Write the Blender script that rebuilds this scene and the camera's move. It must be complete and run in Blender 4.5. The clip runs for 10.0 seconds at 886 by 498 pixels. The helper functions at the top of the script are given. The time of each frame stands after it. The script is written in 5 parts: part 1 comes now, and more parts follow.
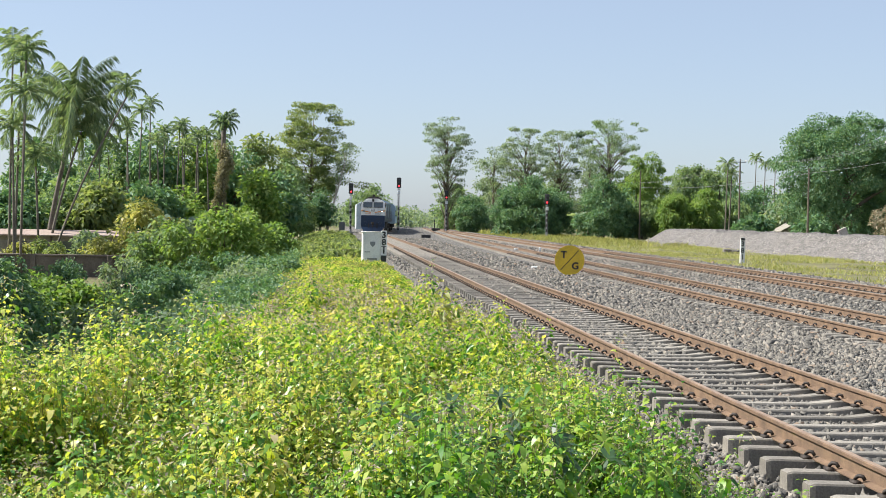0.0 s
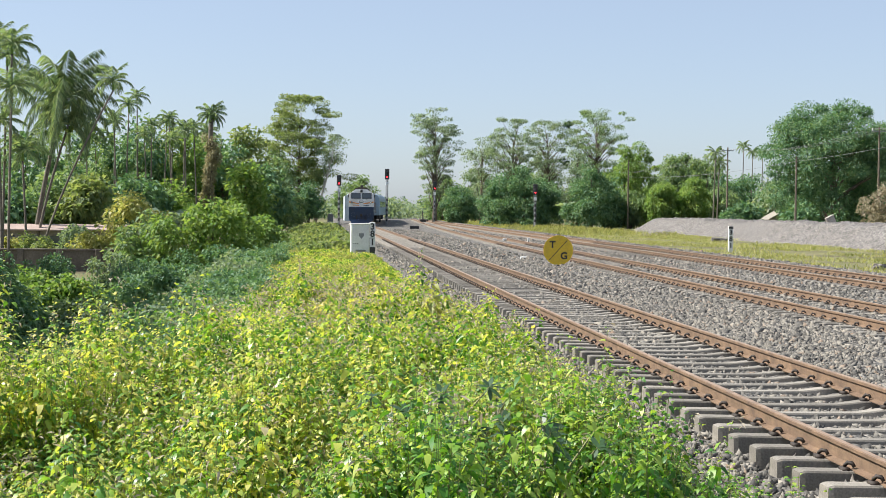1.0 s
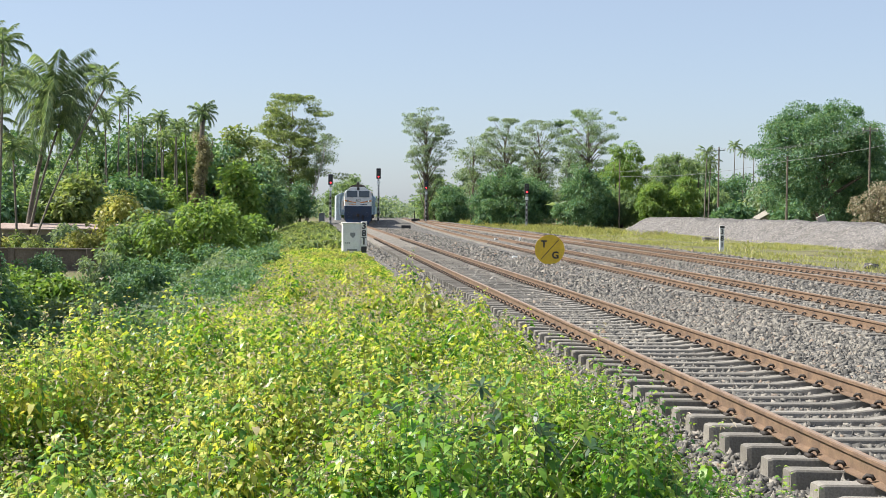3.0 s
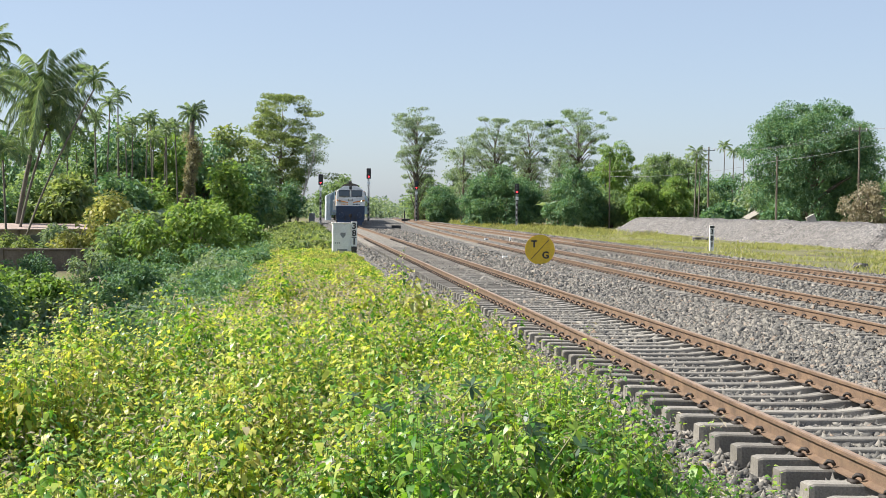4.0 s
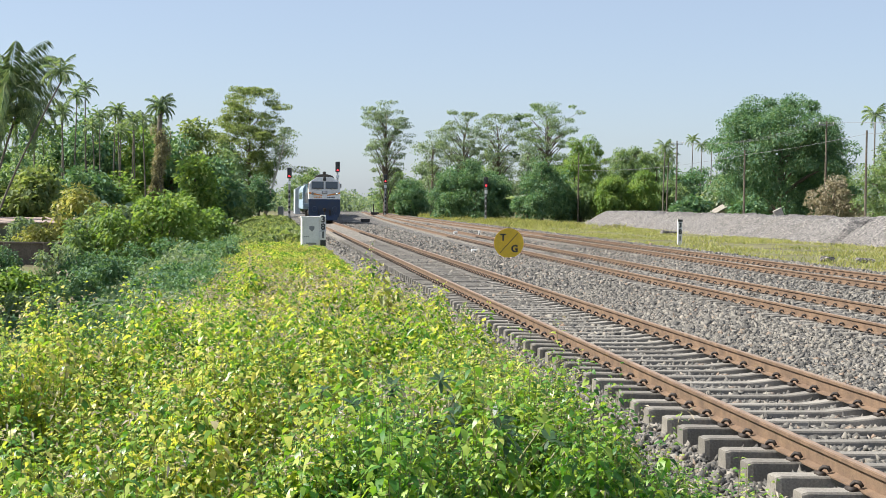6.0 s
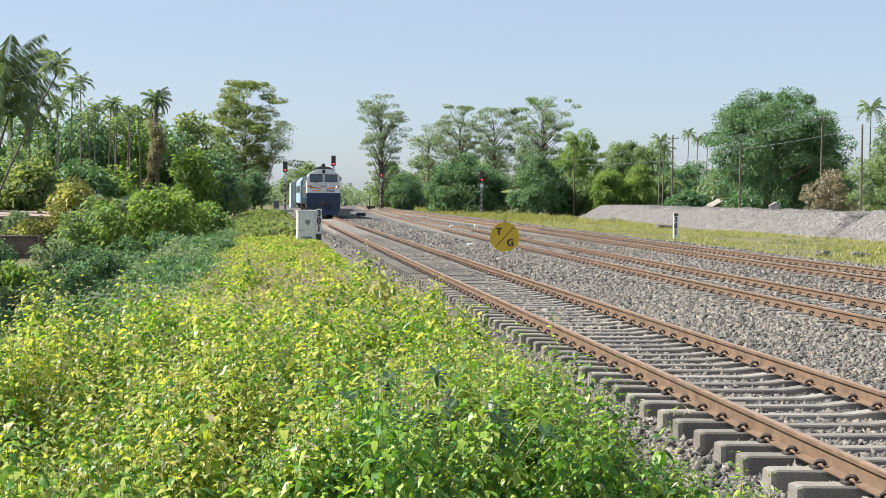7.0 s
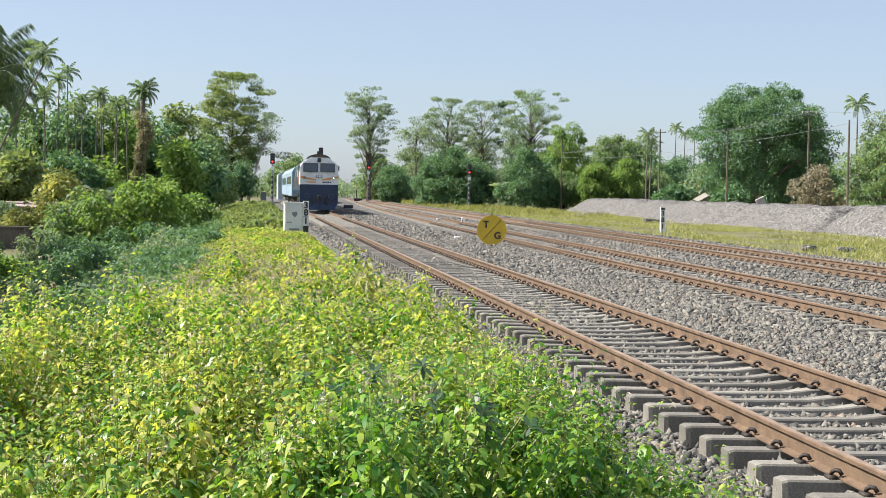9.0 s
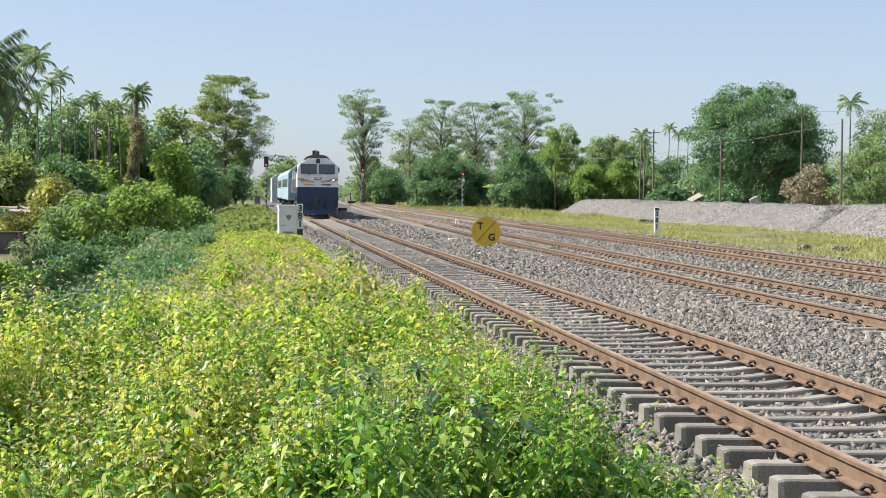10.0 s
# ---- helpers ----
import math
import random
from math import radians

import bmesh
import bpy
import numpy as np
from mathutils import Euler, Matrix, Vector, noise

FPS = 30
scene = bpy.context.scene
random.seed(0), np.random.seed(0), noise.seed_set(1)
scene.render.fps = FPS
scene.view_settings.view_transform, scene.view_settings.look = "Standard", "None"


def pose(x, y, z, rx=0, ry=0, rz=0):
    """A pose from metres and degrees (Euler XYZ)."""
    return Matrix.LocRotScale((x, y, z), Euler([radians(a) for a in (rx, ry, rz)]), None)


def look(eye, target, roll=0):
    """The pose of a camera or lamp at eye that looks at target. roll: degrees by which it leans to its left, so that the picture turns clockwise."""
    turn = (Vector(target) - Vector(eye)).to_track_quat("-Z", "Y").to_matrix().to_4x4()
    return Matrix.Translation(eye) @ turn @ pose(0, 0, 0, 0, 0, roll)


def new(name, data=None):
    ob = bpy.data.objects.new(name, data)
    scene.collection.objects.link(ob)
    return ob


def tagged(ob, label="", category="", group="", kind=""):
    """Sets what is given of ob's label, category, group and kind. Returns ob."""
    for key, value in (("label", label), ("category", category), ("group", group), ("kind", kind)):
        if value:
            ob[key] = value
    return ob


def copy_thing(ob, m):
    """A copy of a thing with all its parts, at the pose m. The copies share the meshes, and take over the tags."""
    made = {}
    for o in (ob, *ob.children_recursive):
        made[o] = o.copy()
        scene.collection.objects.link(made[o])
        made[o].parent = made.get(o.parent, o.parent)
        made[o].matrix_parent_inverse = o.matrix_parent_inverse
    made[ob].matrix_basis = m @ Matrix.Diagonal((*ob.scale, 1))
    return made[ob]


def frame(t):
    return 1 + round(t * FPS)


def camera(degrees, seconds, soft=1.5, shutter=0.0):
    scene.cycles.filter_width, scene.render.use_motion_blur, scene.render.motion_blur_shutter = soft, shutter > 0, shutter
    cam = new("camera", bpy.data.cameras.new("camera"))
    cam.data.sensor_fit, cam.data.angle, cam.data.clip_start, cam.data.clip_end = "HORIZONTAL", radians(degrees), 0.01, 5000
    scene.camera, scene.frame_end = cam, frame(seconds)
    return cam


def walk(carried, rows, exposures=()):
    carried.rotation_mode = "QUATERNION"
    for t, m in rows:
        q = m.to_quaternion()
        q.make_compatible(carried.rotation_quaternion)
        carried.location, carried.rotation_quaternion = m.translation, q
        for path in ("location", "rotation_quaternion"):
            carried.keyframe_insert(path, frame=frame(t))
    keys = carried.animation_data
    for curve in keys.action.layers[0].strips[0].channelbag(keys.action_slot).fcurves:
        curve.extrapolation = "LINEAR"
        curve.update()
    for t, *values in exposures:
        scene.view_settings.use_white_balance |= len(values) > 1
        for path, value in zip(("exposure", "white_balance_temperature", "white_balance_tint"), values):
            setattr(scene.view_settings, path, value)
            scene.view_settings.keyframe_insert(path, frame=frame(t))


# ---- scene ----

# ------------------------------------------------------------------ camera
cam = camera(33.57, 10.0, soft=0.65)
EYE = (0.0, 0.0, 2.01)
TURNS = [
    (0.0, 88.831, -1.075, -4.490),
    (0.5, 88.735, -0.761, -4.744),
    (1.0, 88.486, -0.586, -4.942),
    (1.5, 88.624, -0.538, -5.110),
    (2.0, 88.672, -0.431, -4.908),
    (2.5, 88.464, -0.549, -5.093),
    (4.0, 88.469, -0.592, -5.655),
    (4.5, 88.408, -0.608, -5.917),
    (5.0, 88.439, -0.590, -5.925),
    (5.5, 88.348, -0.591, -6.514),
    (7.0, 87.994, -0.650, -7.024),
    (7.5, 87.901, -0.707, -7.088),
    (8.0, 87.970, -0.851, -7.082),
    (8.5, 87.952, -0.997, -7.341),
    (9.0, 87.718, -0.982, -7.517),
    (9.5, 87.790, -0.852, -7.775),
    (10.0, 87.797, -0.571, -7.751),
]
walk(cam, [(t, pose(*EYE, rx, ry, rz)) for t, rx, ry, rz in TURNS], [(0.0, 0.85, 6350, 11), (10.0, 0.85, 6350, 11)])

# ------------------------------------------------------------------ light
SUN_EL, SUN_AZ = 46.0, -80.0          # azimuth from +y (ahead), negative to the west
world = bpy.data.worlds.new("sky")
scene.world = world
world.use_nodes = True
wn = world.node_tree
sky = wn.nodes.new("ShaderNodeTexSky")
sky.sky_type, sky.sun_disc = "NISHITA", False
sky.sun_elevation, sky.sun_rotation = radians(SUN_EL), radians(SUN_AZ)
sky.air_density, sky.dust_density, sky.ozone_density = 0.8, 1.0, 3.0
haze = wn.nodes.new("ShaderNodeMix")          # thin even haze over the clear sky
haze.data_type = "RGBA"
haze.inputs[0].default_value = 0.42
haze.inputs[7].default_value = (4.5, 4.95, 5.5, 1)
wn.links.new(sky.outputs[0], haze.inputs[6])
wn.links.new(haze.outputs[2], wn.nodes["Background"].inputs[0])
wn.nodes["Background"].inputs[1].default_value = 0.085
sun = new("sun", bpy.data.lights.new("sun", "SUN"))
sun.data.energy, sun.data.angle, sun.data.color = 5.0, radians(0.6), (1.0, 0.95, 0.85)
sd = Vector((math.sin(radians(SUN_AZ)) * math.cos(radians(SUN_EL)), math.cos(radians(SUN_AZ)) * math.cos(radians(SUN_EL)), math.sin(radians(SUN_EL))))
sun.matrix_world = look(sd * 100, (0, 0, 0))


# ------------------------------------------------------------------ materials
def mat_base(name, rough=0.7, metal=0.0):
    m = bpy.data.materials.new(name)
    m.use_nodes = True
    nt = m.node_tree
    b = nt.nodes["Principled BSDF"]
    b.inputs["Roughness"].default_value = rough
    b.inputs["Metallic"].default_value = metal
    return m, nt, b


def ramp(nt, source, stops):
    r = nt.nodes.new("ShaderNodeValToRGB")
    e = r.color_ramp.elements
    while len(e) > 1:
        e.remove(e[-1])
    e[0].position, e[0].color = stops[0][0], (*stops[0][1], 1)
    for p, c in stops[1:]:
        k = e.new(p)
        k.color = (*c, 1)
    nt.links.new(source, r.inputs[0])
    return r.outputs[0]


def noise_tex(nt, scale, detail=4.0, rough=0.6, kind="noise", coord="Object"):
    tc = nt.nodes.new("ShaderNodeTexCoord")
    n = nt.nodes.new("ShaderNodeTexNoise" if kind == "noise" else "ShaderNodeTexVoronoi")
    n.inputs["Scale"].default_value = scale
    if kind == "noise":
        n.inputs["Detail"].default_value = detail
        n.inputs["Roughness"].default_value = rough
    nt.links.new(tc.outputs[coord], n.inputs["Vector"])
    return n


def mix(nt, fac, a, b, mode="MIX"):
    m = nt.nodes.new("ShaderNodeMix")
    m.data_type, m.blend_type = "RGBA", mode
    for sock, val in ((m.inputs[0], fac), (m.inputs[6], a), (m.inputs[7], b)):
        if isinstance(val, (int, float)):
            sock.default_value = val
        elif isinstance(val, tuple):
            sock.default_value = (*val, 1)
        else:
            nt.links.new(val, sock)
    return m.outputs[2]


def bump(nt, b, source, strength=0.4, dist=0.01):
    n = nt.nodes.new("ShaderNodeBump")
    n.inputs["Strength"].default_value = strength
    n.inputs["Distance"].default_value = dist
    nt.links.new(source, n.inputs["Height"])
    nt.links.new(n.outputs[0], b.inputs["Normal"])


def surface(name, dark, light, scale=3.0, fine=40.0, rough=0.75, metal=0.0, relief=0.4, depth=0.01, per_object=0.0):
    """A worn surface: broad stains and fine grain between two colours."""
    m, nt, b = mat_base(name, rough, metal)
    broad, grain = noise_tex(nt, scale), noise_tex(nt, fine, 6.0)
    c = ramp(nt, broad.outputs[0], [(0.3, dark), (0.7, light)])
    g = ramp(nt, grain.outputs[0], [(0.3, (0.62, 0.62, 0.62)), (0.7, (1.25, 1.25, 1.25))])
    c = mix(nt, 0.8, c, g, "MULTIPLY")
    if per_object:
        oi = nt.nodes.new("ShaderNodeObjectInfo")
        lo = 1 - per_object
        v = ramp(nt, oi.outputs["Random"], [(0.0, (lo, lo, lo)), (1.0, (1 + per_object,) * 3)])
        c = mix(nt, 1.0, c, v, "MULTIPLY")
    nt.links.new(c, b.inputs["Base Color"])
    bump(nt, b, grain.outputs[0], relief, depth)
    return m


def leaf_mat(name, stops, through_=0.45, rough=0.55, glow=(1.25, 1.25, 0.55)):
    """Leaves: a colour for each leaf, gloss on top and light that comes through the blade."""
    m, nt, b = mat_base(name, rough)
    geo = nt.nodes.new("ShaderNodeNewGeometry")
    patch = noise_tex(nt, 0.55, 3.0)
    add = nt.nodes.new("ShaderNodeMath")
    add.operation = "MULTIPLY_ADD"
    nt.links.new(patch.outputs[0], add.inputs[0])
    add.inputs[1].default_value = 0.9
    sub = nt.nodes.new("ShaderNodeMath")
    sub.operation = "MULTIPLY_ADD"
    nt.links.new(geo.outputs["Random Per Island"], sub.inputs[0])
    sub.inputs[1].default_value, sub.inputs[2].default_value = 0.7, -0.3
    nt.links.new(sub.outputs[0], add.inputs[2])
    c = ramp(nt, add.outputs[0], stops)
    nt.links.new(c, b.inputs["Base Color"])
    tr = nt.nodes.new("ShaderNodeBsdfTranslucent")
    nt.links.new(mix(nt, 1.0, c, glow, "MULTIPLY"), tr.inputs[0])
    ms = nt.nodes.new("ShaderNodeMixShader")
    ms.inputs[0].default_value = through_
    nt.links.new(b.outputs[0], ms.inputs[1])
    nt.links.new(tr.outputs[0], ms.inputs[2])
    nt.links.new(ms.outputs[0], nt.nodes["Material Output"].inputs[0])
    return m


def paint(name, colour, rough=0.45, dirt=(0.12, 0.10, 0.08), amount=0.35, metal=0.0, scale=1.5):
    m, nt, b = mat_base(name, rough, metal)
    n1, n2 = noise_tex(nt, scale, 6.0), noise_tex(nt, scale * 14, 4.0)
    f = ramp(nt, n1.outputs[0], [(0.45, (0, 0, 0)), (0.75, (amount,) * 3)])
    c = mix(nt, f, colour, dirt)
    g = ramp(nt, n2.outputs[0], [(0.3, (0.86,) * 3), (0.7, (1.08,) * 3)])
    nt.links.new(mix(nt, 1.0, c, g, "MULTIPLY"), b.inputs["Base Color"])
    bump(nt, b, n2.outputs[0], 0.08, 0.004)
    return m


def ground_mat():
    """Soil with dry grass, and grey ballast along the tracks."""
    m, nt, b = mat_base("soil", 0.95)
    n1, n2 = noise_tex(nt, 0.35, 6.0), noise_tex(nt, 9.0, 6.0)
    c = ramp(nt, n1.outputs[0], [(0.35, (0.10, 0.085, 0.045)), (0.5, (0.14, 0.14, 0.05)), (0.68, (0.20, 0.17, 0.09))])
    g = ramp(nt, n2.outputs[0], [(0.3, (0.6,) * 3), (0.7, (1.3,) * 3)])
    nt.links.new(mix(nt, 1.0, c, g, "MULTIPLY"), b.inputs["Base Color"])
    bump(nt, b, n2.outputs[0], 0.6, 0.05)
    return m


def ballast_mat(name, scale, stops, relief=1.0, depth=0.04):
    m, nt, b = mat_base(name, 0.9)
    v = noise_tex(nt, scale, kind="voronoi")
    n1 = noise_tex(nt, 0.4, 5.0)
    sep = nt.nodes.new("ShaderNodeSeparateColor")
    nt.links.new(v.outputs["Color"], sep.inputs[0])
    c = ramp(nt, sep.outputs[0], stops)
    g = ramp(nt, n1.outputs[0], [(0.3, (0.85, 0.82, 0.78)), (0.7, (1.1, 1.1, 1.1))])
    c = mix(nt, 1.0, c, g, "MULTIPLY")
    # darker towards each cell's rim: shade between the stones painted into the colour
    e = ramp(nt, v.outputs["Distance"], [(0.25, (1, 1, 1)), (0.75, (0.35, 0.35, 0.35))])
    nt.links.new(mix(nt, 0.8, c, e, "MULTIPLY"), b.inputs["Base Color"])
    inv = nt.nodes.new("ShaderNodeMath")
    inv.operation, inv.inputs[0].default_value = "SUBTRACT", 1.0
    nt.links.new(v.outputs["Distance"], inv.inputs[1])
    bump(nt, b, inv.outputs[0], relief, depth)
    return m


def stone_mat():
    m, nt, b = mat_base("ballast stones", 0.9)
    geo = nt.nodes.new("ShaderNodeNewGeometry")
    n = noise_tex(nt, 60.0, 4.0)
    c = ramp(nt, geo.outputs["Random Per Island"], [(0.0, (0.06, 0.058, 0.055)), (0.35, (0.14, 0.132, 0.118)), (0.7, (0.215, 0.20, 0.172)), (0.93, (0.29, 0.265, 0.225)), (1.0, (0.24, 0.17, 0.12))])
    g = ramp(nt, n.outputs[0], [(0.3, (0.7,) * 3), (0.7, (1.2,) * 3)])
    nt.links.new(mix(nt, 1.0, c, g, "MULTIPLY"), b.inputs["Base Color"])
    bump(nt, b, n.outputs[0], 0.4, 0.006)
    return m


M = {}
M["soil"] = ground_mat()
GREYS = [(0.0, (0.07, 0.067, 0.063)), (0.4, (0.14, 0.135, 0.125)), (0.75, (0.21, 0.20, 0.18)), (1.0, (0.30, 0.275, 0.245))]
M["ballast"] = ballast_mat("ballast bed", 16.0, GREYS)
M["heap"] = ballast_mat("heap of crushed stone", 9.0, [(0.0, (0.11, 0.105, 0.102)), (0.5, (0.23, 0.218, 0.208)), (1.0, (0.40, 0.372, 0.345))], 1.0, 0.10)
M["stone"] = stone_mat()
M["concrete"] = surface("sleeper concrete", (0.16, 0.147, 0.125), (0.30, 0.277, 0.24), 2.5, 60, 0.9, relief=0.35, per_object=0.22)
M["rail_side"] = surface("rusty rail", (0.11, 0.072, 0.048), (0.225, 0.145, 0.088), 5.0, 90, 0.85, relief=0.3)
M["rail_top"] = surface("worn rail head", (0.27, 0.185, 0.125), (0.44, 0.31, 0.21), 4.0, 60, 0.5, metal=0.3, relief=0.1)
M["clip"] = surface("dark spring steel", (0.02, 0.016, 0.014), (0.05, 0.036, 0.028), 20.0, 80, 0.7, relief=0.2)
M["yellow"] = paint("faded yellow paint", (0.78, 0.52, 0.03), 0.55, (0.45, 0.30, 0.05), 0.5, scale=2.0)
M["black"] = paint("black paint", (0.025, 0.025, 0.027), 0.5, (0.10, 0.09, 0.08), 0.3)
M["white"] = paint("white paint", (0.78, 0.78, 0.76), 0.5, (0.38, 0.34, 0.28), 0.35)
M["grey_steel"] = paint("grey steel", (0.24, 0.25, 0.26), 0.55, (0.13, 0.10, 0.08), 0.4)
M["loco_white"] = paint("cream white enamel", (0.80, 0.80, 0.78), 0.35, (0.35, 0.30, 0.24), 0.25, scale=0.8)
M["loco_blue"] = paint("dark blue enamel", (0.013, 0.034, 0.085), 0.35, (0.05, 0.045, 0.04), 0.5, scale=0.8)
M["loco_sky"] = paint("pale blue enamel", (0.42, 0.56, 0.70), 0.35, (0.30, 0.28, 0.25), 0.35, scale=0.7)
M["hood_teal"] = paint("dark teal enamel", (0.045, 0.12, 0.16), 0.4, (0.06, 0.05, 0.045), 0.45, scale=0.8)
M["coach_blue"] = paint("dusty light blue enamel", (0.33, 0.44, 0.51), 0.45, (0.24, 0.21, 0.18), 0.45, scale=0.6)
M["shed"] = surface("pale washed shed wall", (0.34, 0.39, 0.42), (0.46, 0.51, 0.54), 0.5, 6, 0.9, relief=0.2)
M["orange"] = paint("orange enamel", (0.75, 0.30, 0.05), 0.4, (0.3, 0.2, 0.1), 0.3)
M["underframe"] = surface("grimy black steel", (0.018, 0.016, 0.015), (0.06, 0.05, 0.042), 2.0, 20, 0.8, relief=0.3)
M["bark"] = surface("grey bark", (0.09, 0.07, 0.05), (0.22, 0.18, 0.14), 1.2, 14, 0.95, relief=0.8, depth=0.04)
M["pale_bark"] = surface("pale bark", (0.34, 0.30, 0.25), (0.55, 0.50, 0.43), 1.2, 14, 0.9, relief=0.5, depth=0.03)
M["palm_bark"] = surface("palm trunk", (0.10, 0.085, 0.07), (0.21, 0.185, 0.15), 2.0, 12, 0.95, relief=0.8, depth=0.03)
M["stem"] = surface("weed stem", (0.14, 0.16, 0.05), (0.28, 0.26, 0.11), 5.0, 50, 0.8, relief=0.2)
M["wall"] = surface("stained brick wall", (0.10, 0.085, 0.07), (0.22, 0.18, 0.15), 0.8, 9, 0.95, relief=0.5, depth=0.03)
M["plaster"] = surface("stained plaster", (0.20, 0.18, 0.15), (0.36, 0.33, 0.28), 0.8, 9, 0.95, relief=0.3, depth=0.02)
M["roof"] = surface("red tin roof", (0.30, 0.22, 0.185), (0.44, 0.35, 0.30), 0.7, 8, 0.8, relief=0.2)
M["wire"] = surface("aluminium wire", (0.20, 0.20, 0.20), (0.32, 0.32, 0.32), 4, 20, 0.5, relief=0.1)
M["leaf_weed"] = leaf_mat("weed leaves", [(0.0, (0.03, 0.11, 0.025)), (0.28, (0.10, 0.25, 0.04)), (0.50, (0.30, 0.44, 0.075)), (0.70, (0.54, 0.58, 0.14)), (0.9, (0.68, 0.60, 0.20)), (1.0, (0.58, 0.48, 0.36))], 0.46, 0.38, glow=(1.3, 1.3, 0.5))
# leaf_tree, leaf_dark and leaf_grey are paled and blued: distance haze put into the colour
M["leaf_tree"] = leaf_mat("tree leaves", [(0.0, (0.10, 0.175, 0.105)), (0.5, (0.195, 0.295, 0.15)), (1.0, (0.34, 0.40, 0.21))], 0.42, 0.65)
M["leaf_dark"] = leaf_mat("dark tree leaves with painted haze", [(0.0, (0.06, 0.15, 0.09)), (0.5, (0.13, 0.245, 0.13)), (1.0, (0.26, 0.36, 0.18))], 0.3, 0.65)
M["leaf_bright"] = leaf_mat("fresh green leaves", [(0.0, (0.09, 0.185, 0.055)), (0.5, (0.19, 0.305, 0.09)), (1.0, (0.34, 0.41, 0.14))], 0.45, 0.6)
M["leaf_grey"] = leaf_mat("greyish leaves with painted haze", [(0.0, (0.12, 0.185, 0.135)), (0.5, (0.205, 0.285, 0.195)), (1.0, (0.36, 0.41, 0.29))], 0.42, 0.65)
M["leaf_palm"] = leaf_mat("palm fronds", [(0.0, (0.11, 0.19, 0.13)), (0.5, (0.21, 0.30, 0.19)), (1.0, (0.37, 0.43, 0.25))], 0.45)
M["leaf_dry"] = leaf_mat("dry brown leaves", [(0.0, (0.22, 0.19, 0.125)), (0.5, (0.345, 0.305, 0.205)), (1.0, (0.47, 0.42, 0.31))], 0.3, glow=(1.0, 1.0, 0.85))
M["leaf_olive"] = leaf_mat("olive tree leaves", [(0.0, (0.11, 0.17, 0.09)), (0.5, (0.205, 0.27, 0.12)), (1.0, (0.36, 0.38, 0.19))], 0.5, 0.65)
M["creeper"] = leaf_mat("brown green creepers", [(0.0, (0.19, 0.185, 0.10)), (0.5, (0.30, 0.28, 0.155)), (1.0, (0.42, 0.38, 0.23))], 0.3, 0.7, glow=(1.05, 1.0, 0.7))
M["grass"] = leaf_mat("dry yellow green grass", [(0.0, (0.20, 0.25, 0.08)), (0.5, (0.37, 0.38, 0.14)), (1.0, (0.54, 0.48, 0.24))], 0.4)
M["flower"] = leaf_mat("withered flower heads", [(0.0, (0.30, 0.27, 0.19)), (0.5, (0.46, 0.40, 0.31)), (1.0, (0.60, 0.52, 0.44))], 0.35, 0.8, glow=(1.0, 0.95, 0.8))
M["castor"] = leaf_mat("castor leaves", [(0.0, (0.022, 0.06, 0.03)), (1.0, (0.06, 0.12, 0.05))], 0.2, 0.48)
M["castor_young"] = leaf_mat("young castor leaves", [(0.0, (0.16, 0.28, 0.03)), (1.0, (0.26, 0.36, 0.05))], 0.5, 0.45)


def glass_mat():
    m, nt, b = mat_base("dark cab glass", 0.06)
    b.inputs["Base Color"].default_value = (0.07, 0.09, 0.10, 1)
    b.inputs["Specular IOR Level"].default_value = 0.9
    return m


def lamp_mat(name, colour, strength):
    m, nt, b = mat_base(name, 0.3)
    b.inputs["Base Color"].default_value = (*colour, 1)
    b.inputs["Emission Color"].default_value = (*colour, 1)
    b.inputs["Emission Strength"].default_value = strength
    return m


M["glass"] = glass_mat()
M["red_lamp"] = lamp_mat("lit red signal lens", (1.0, 0.03, 0.04), 2.5)
M["head_lamp"] = lamp_mat("lit headlamp", (1.0, 0.96, 0.85), 5.0)


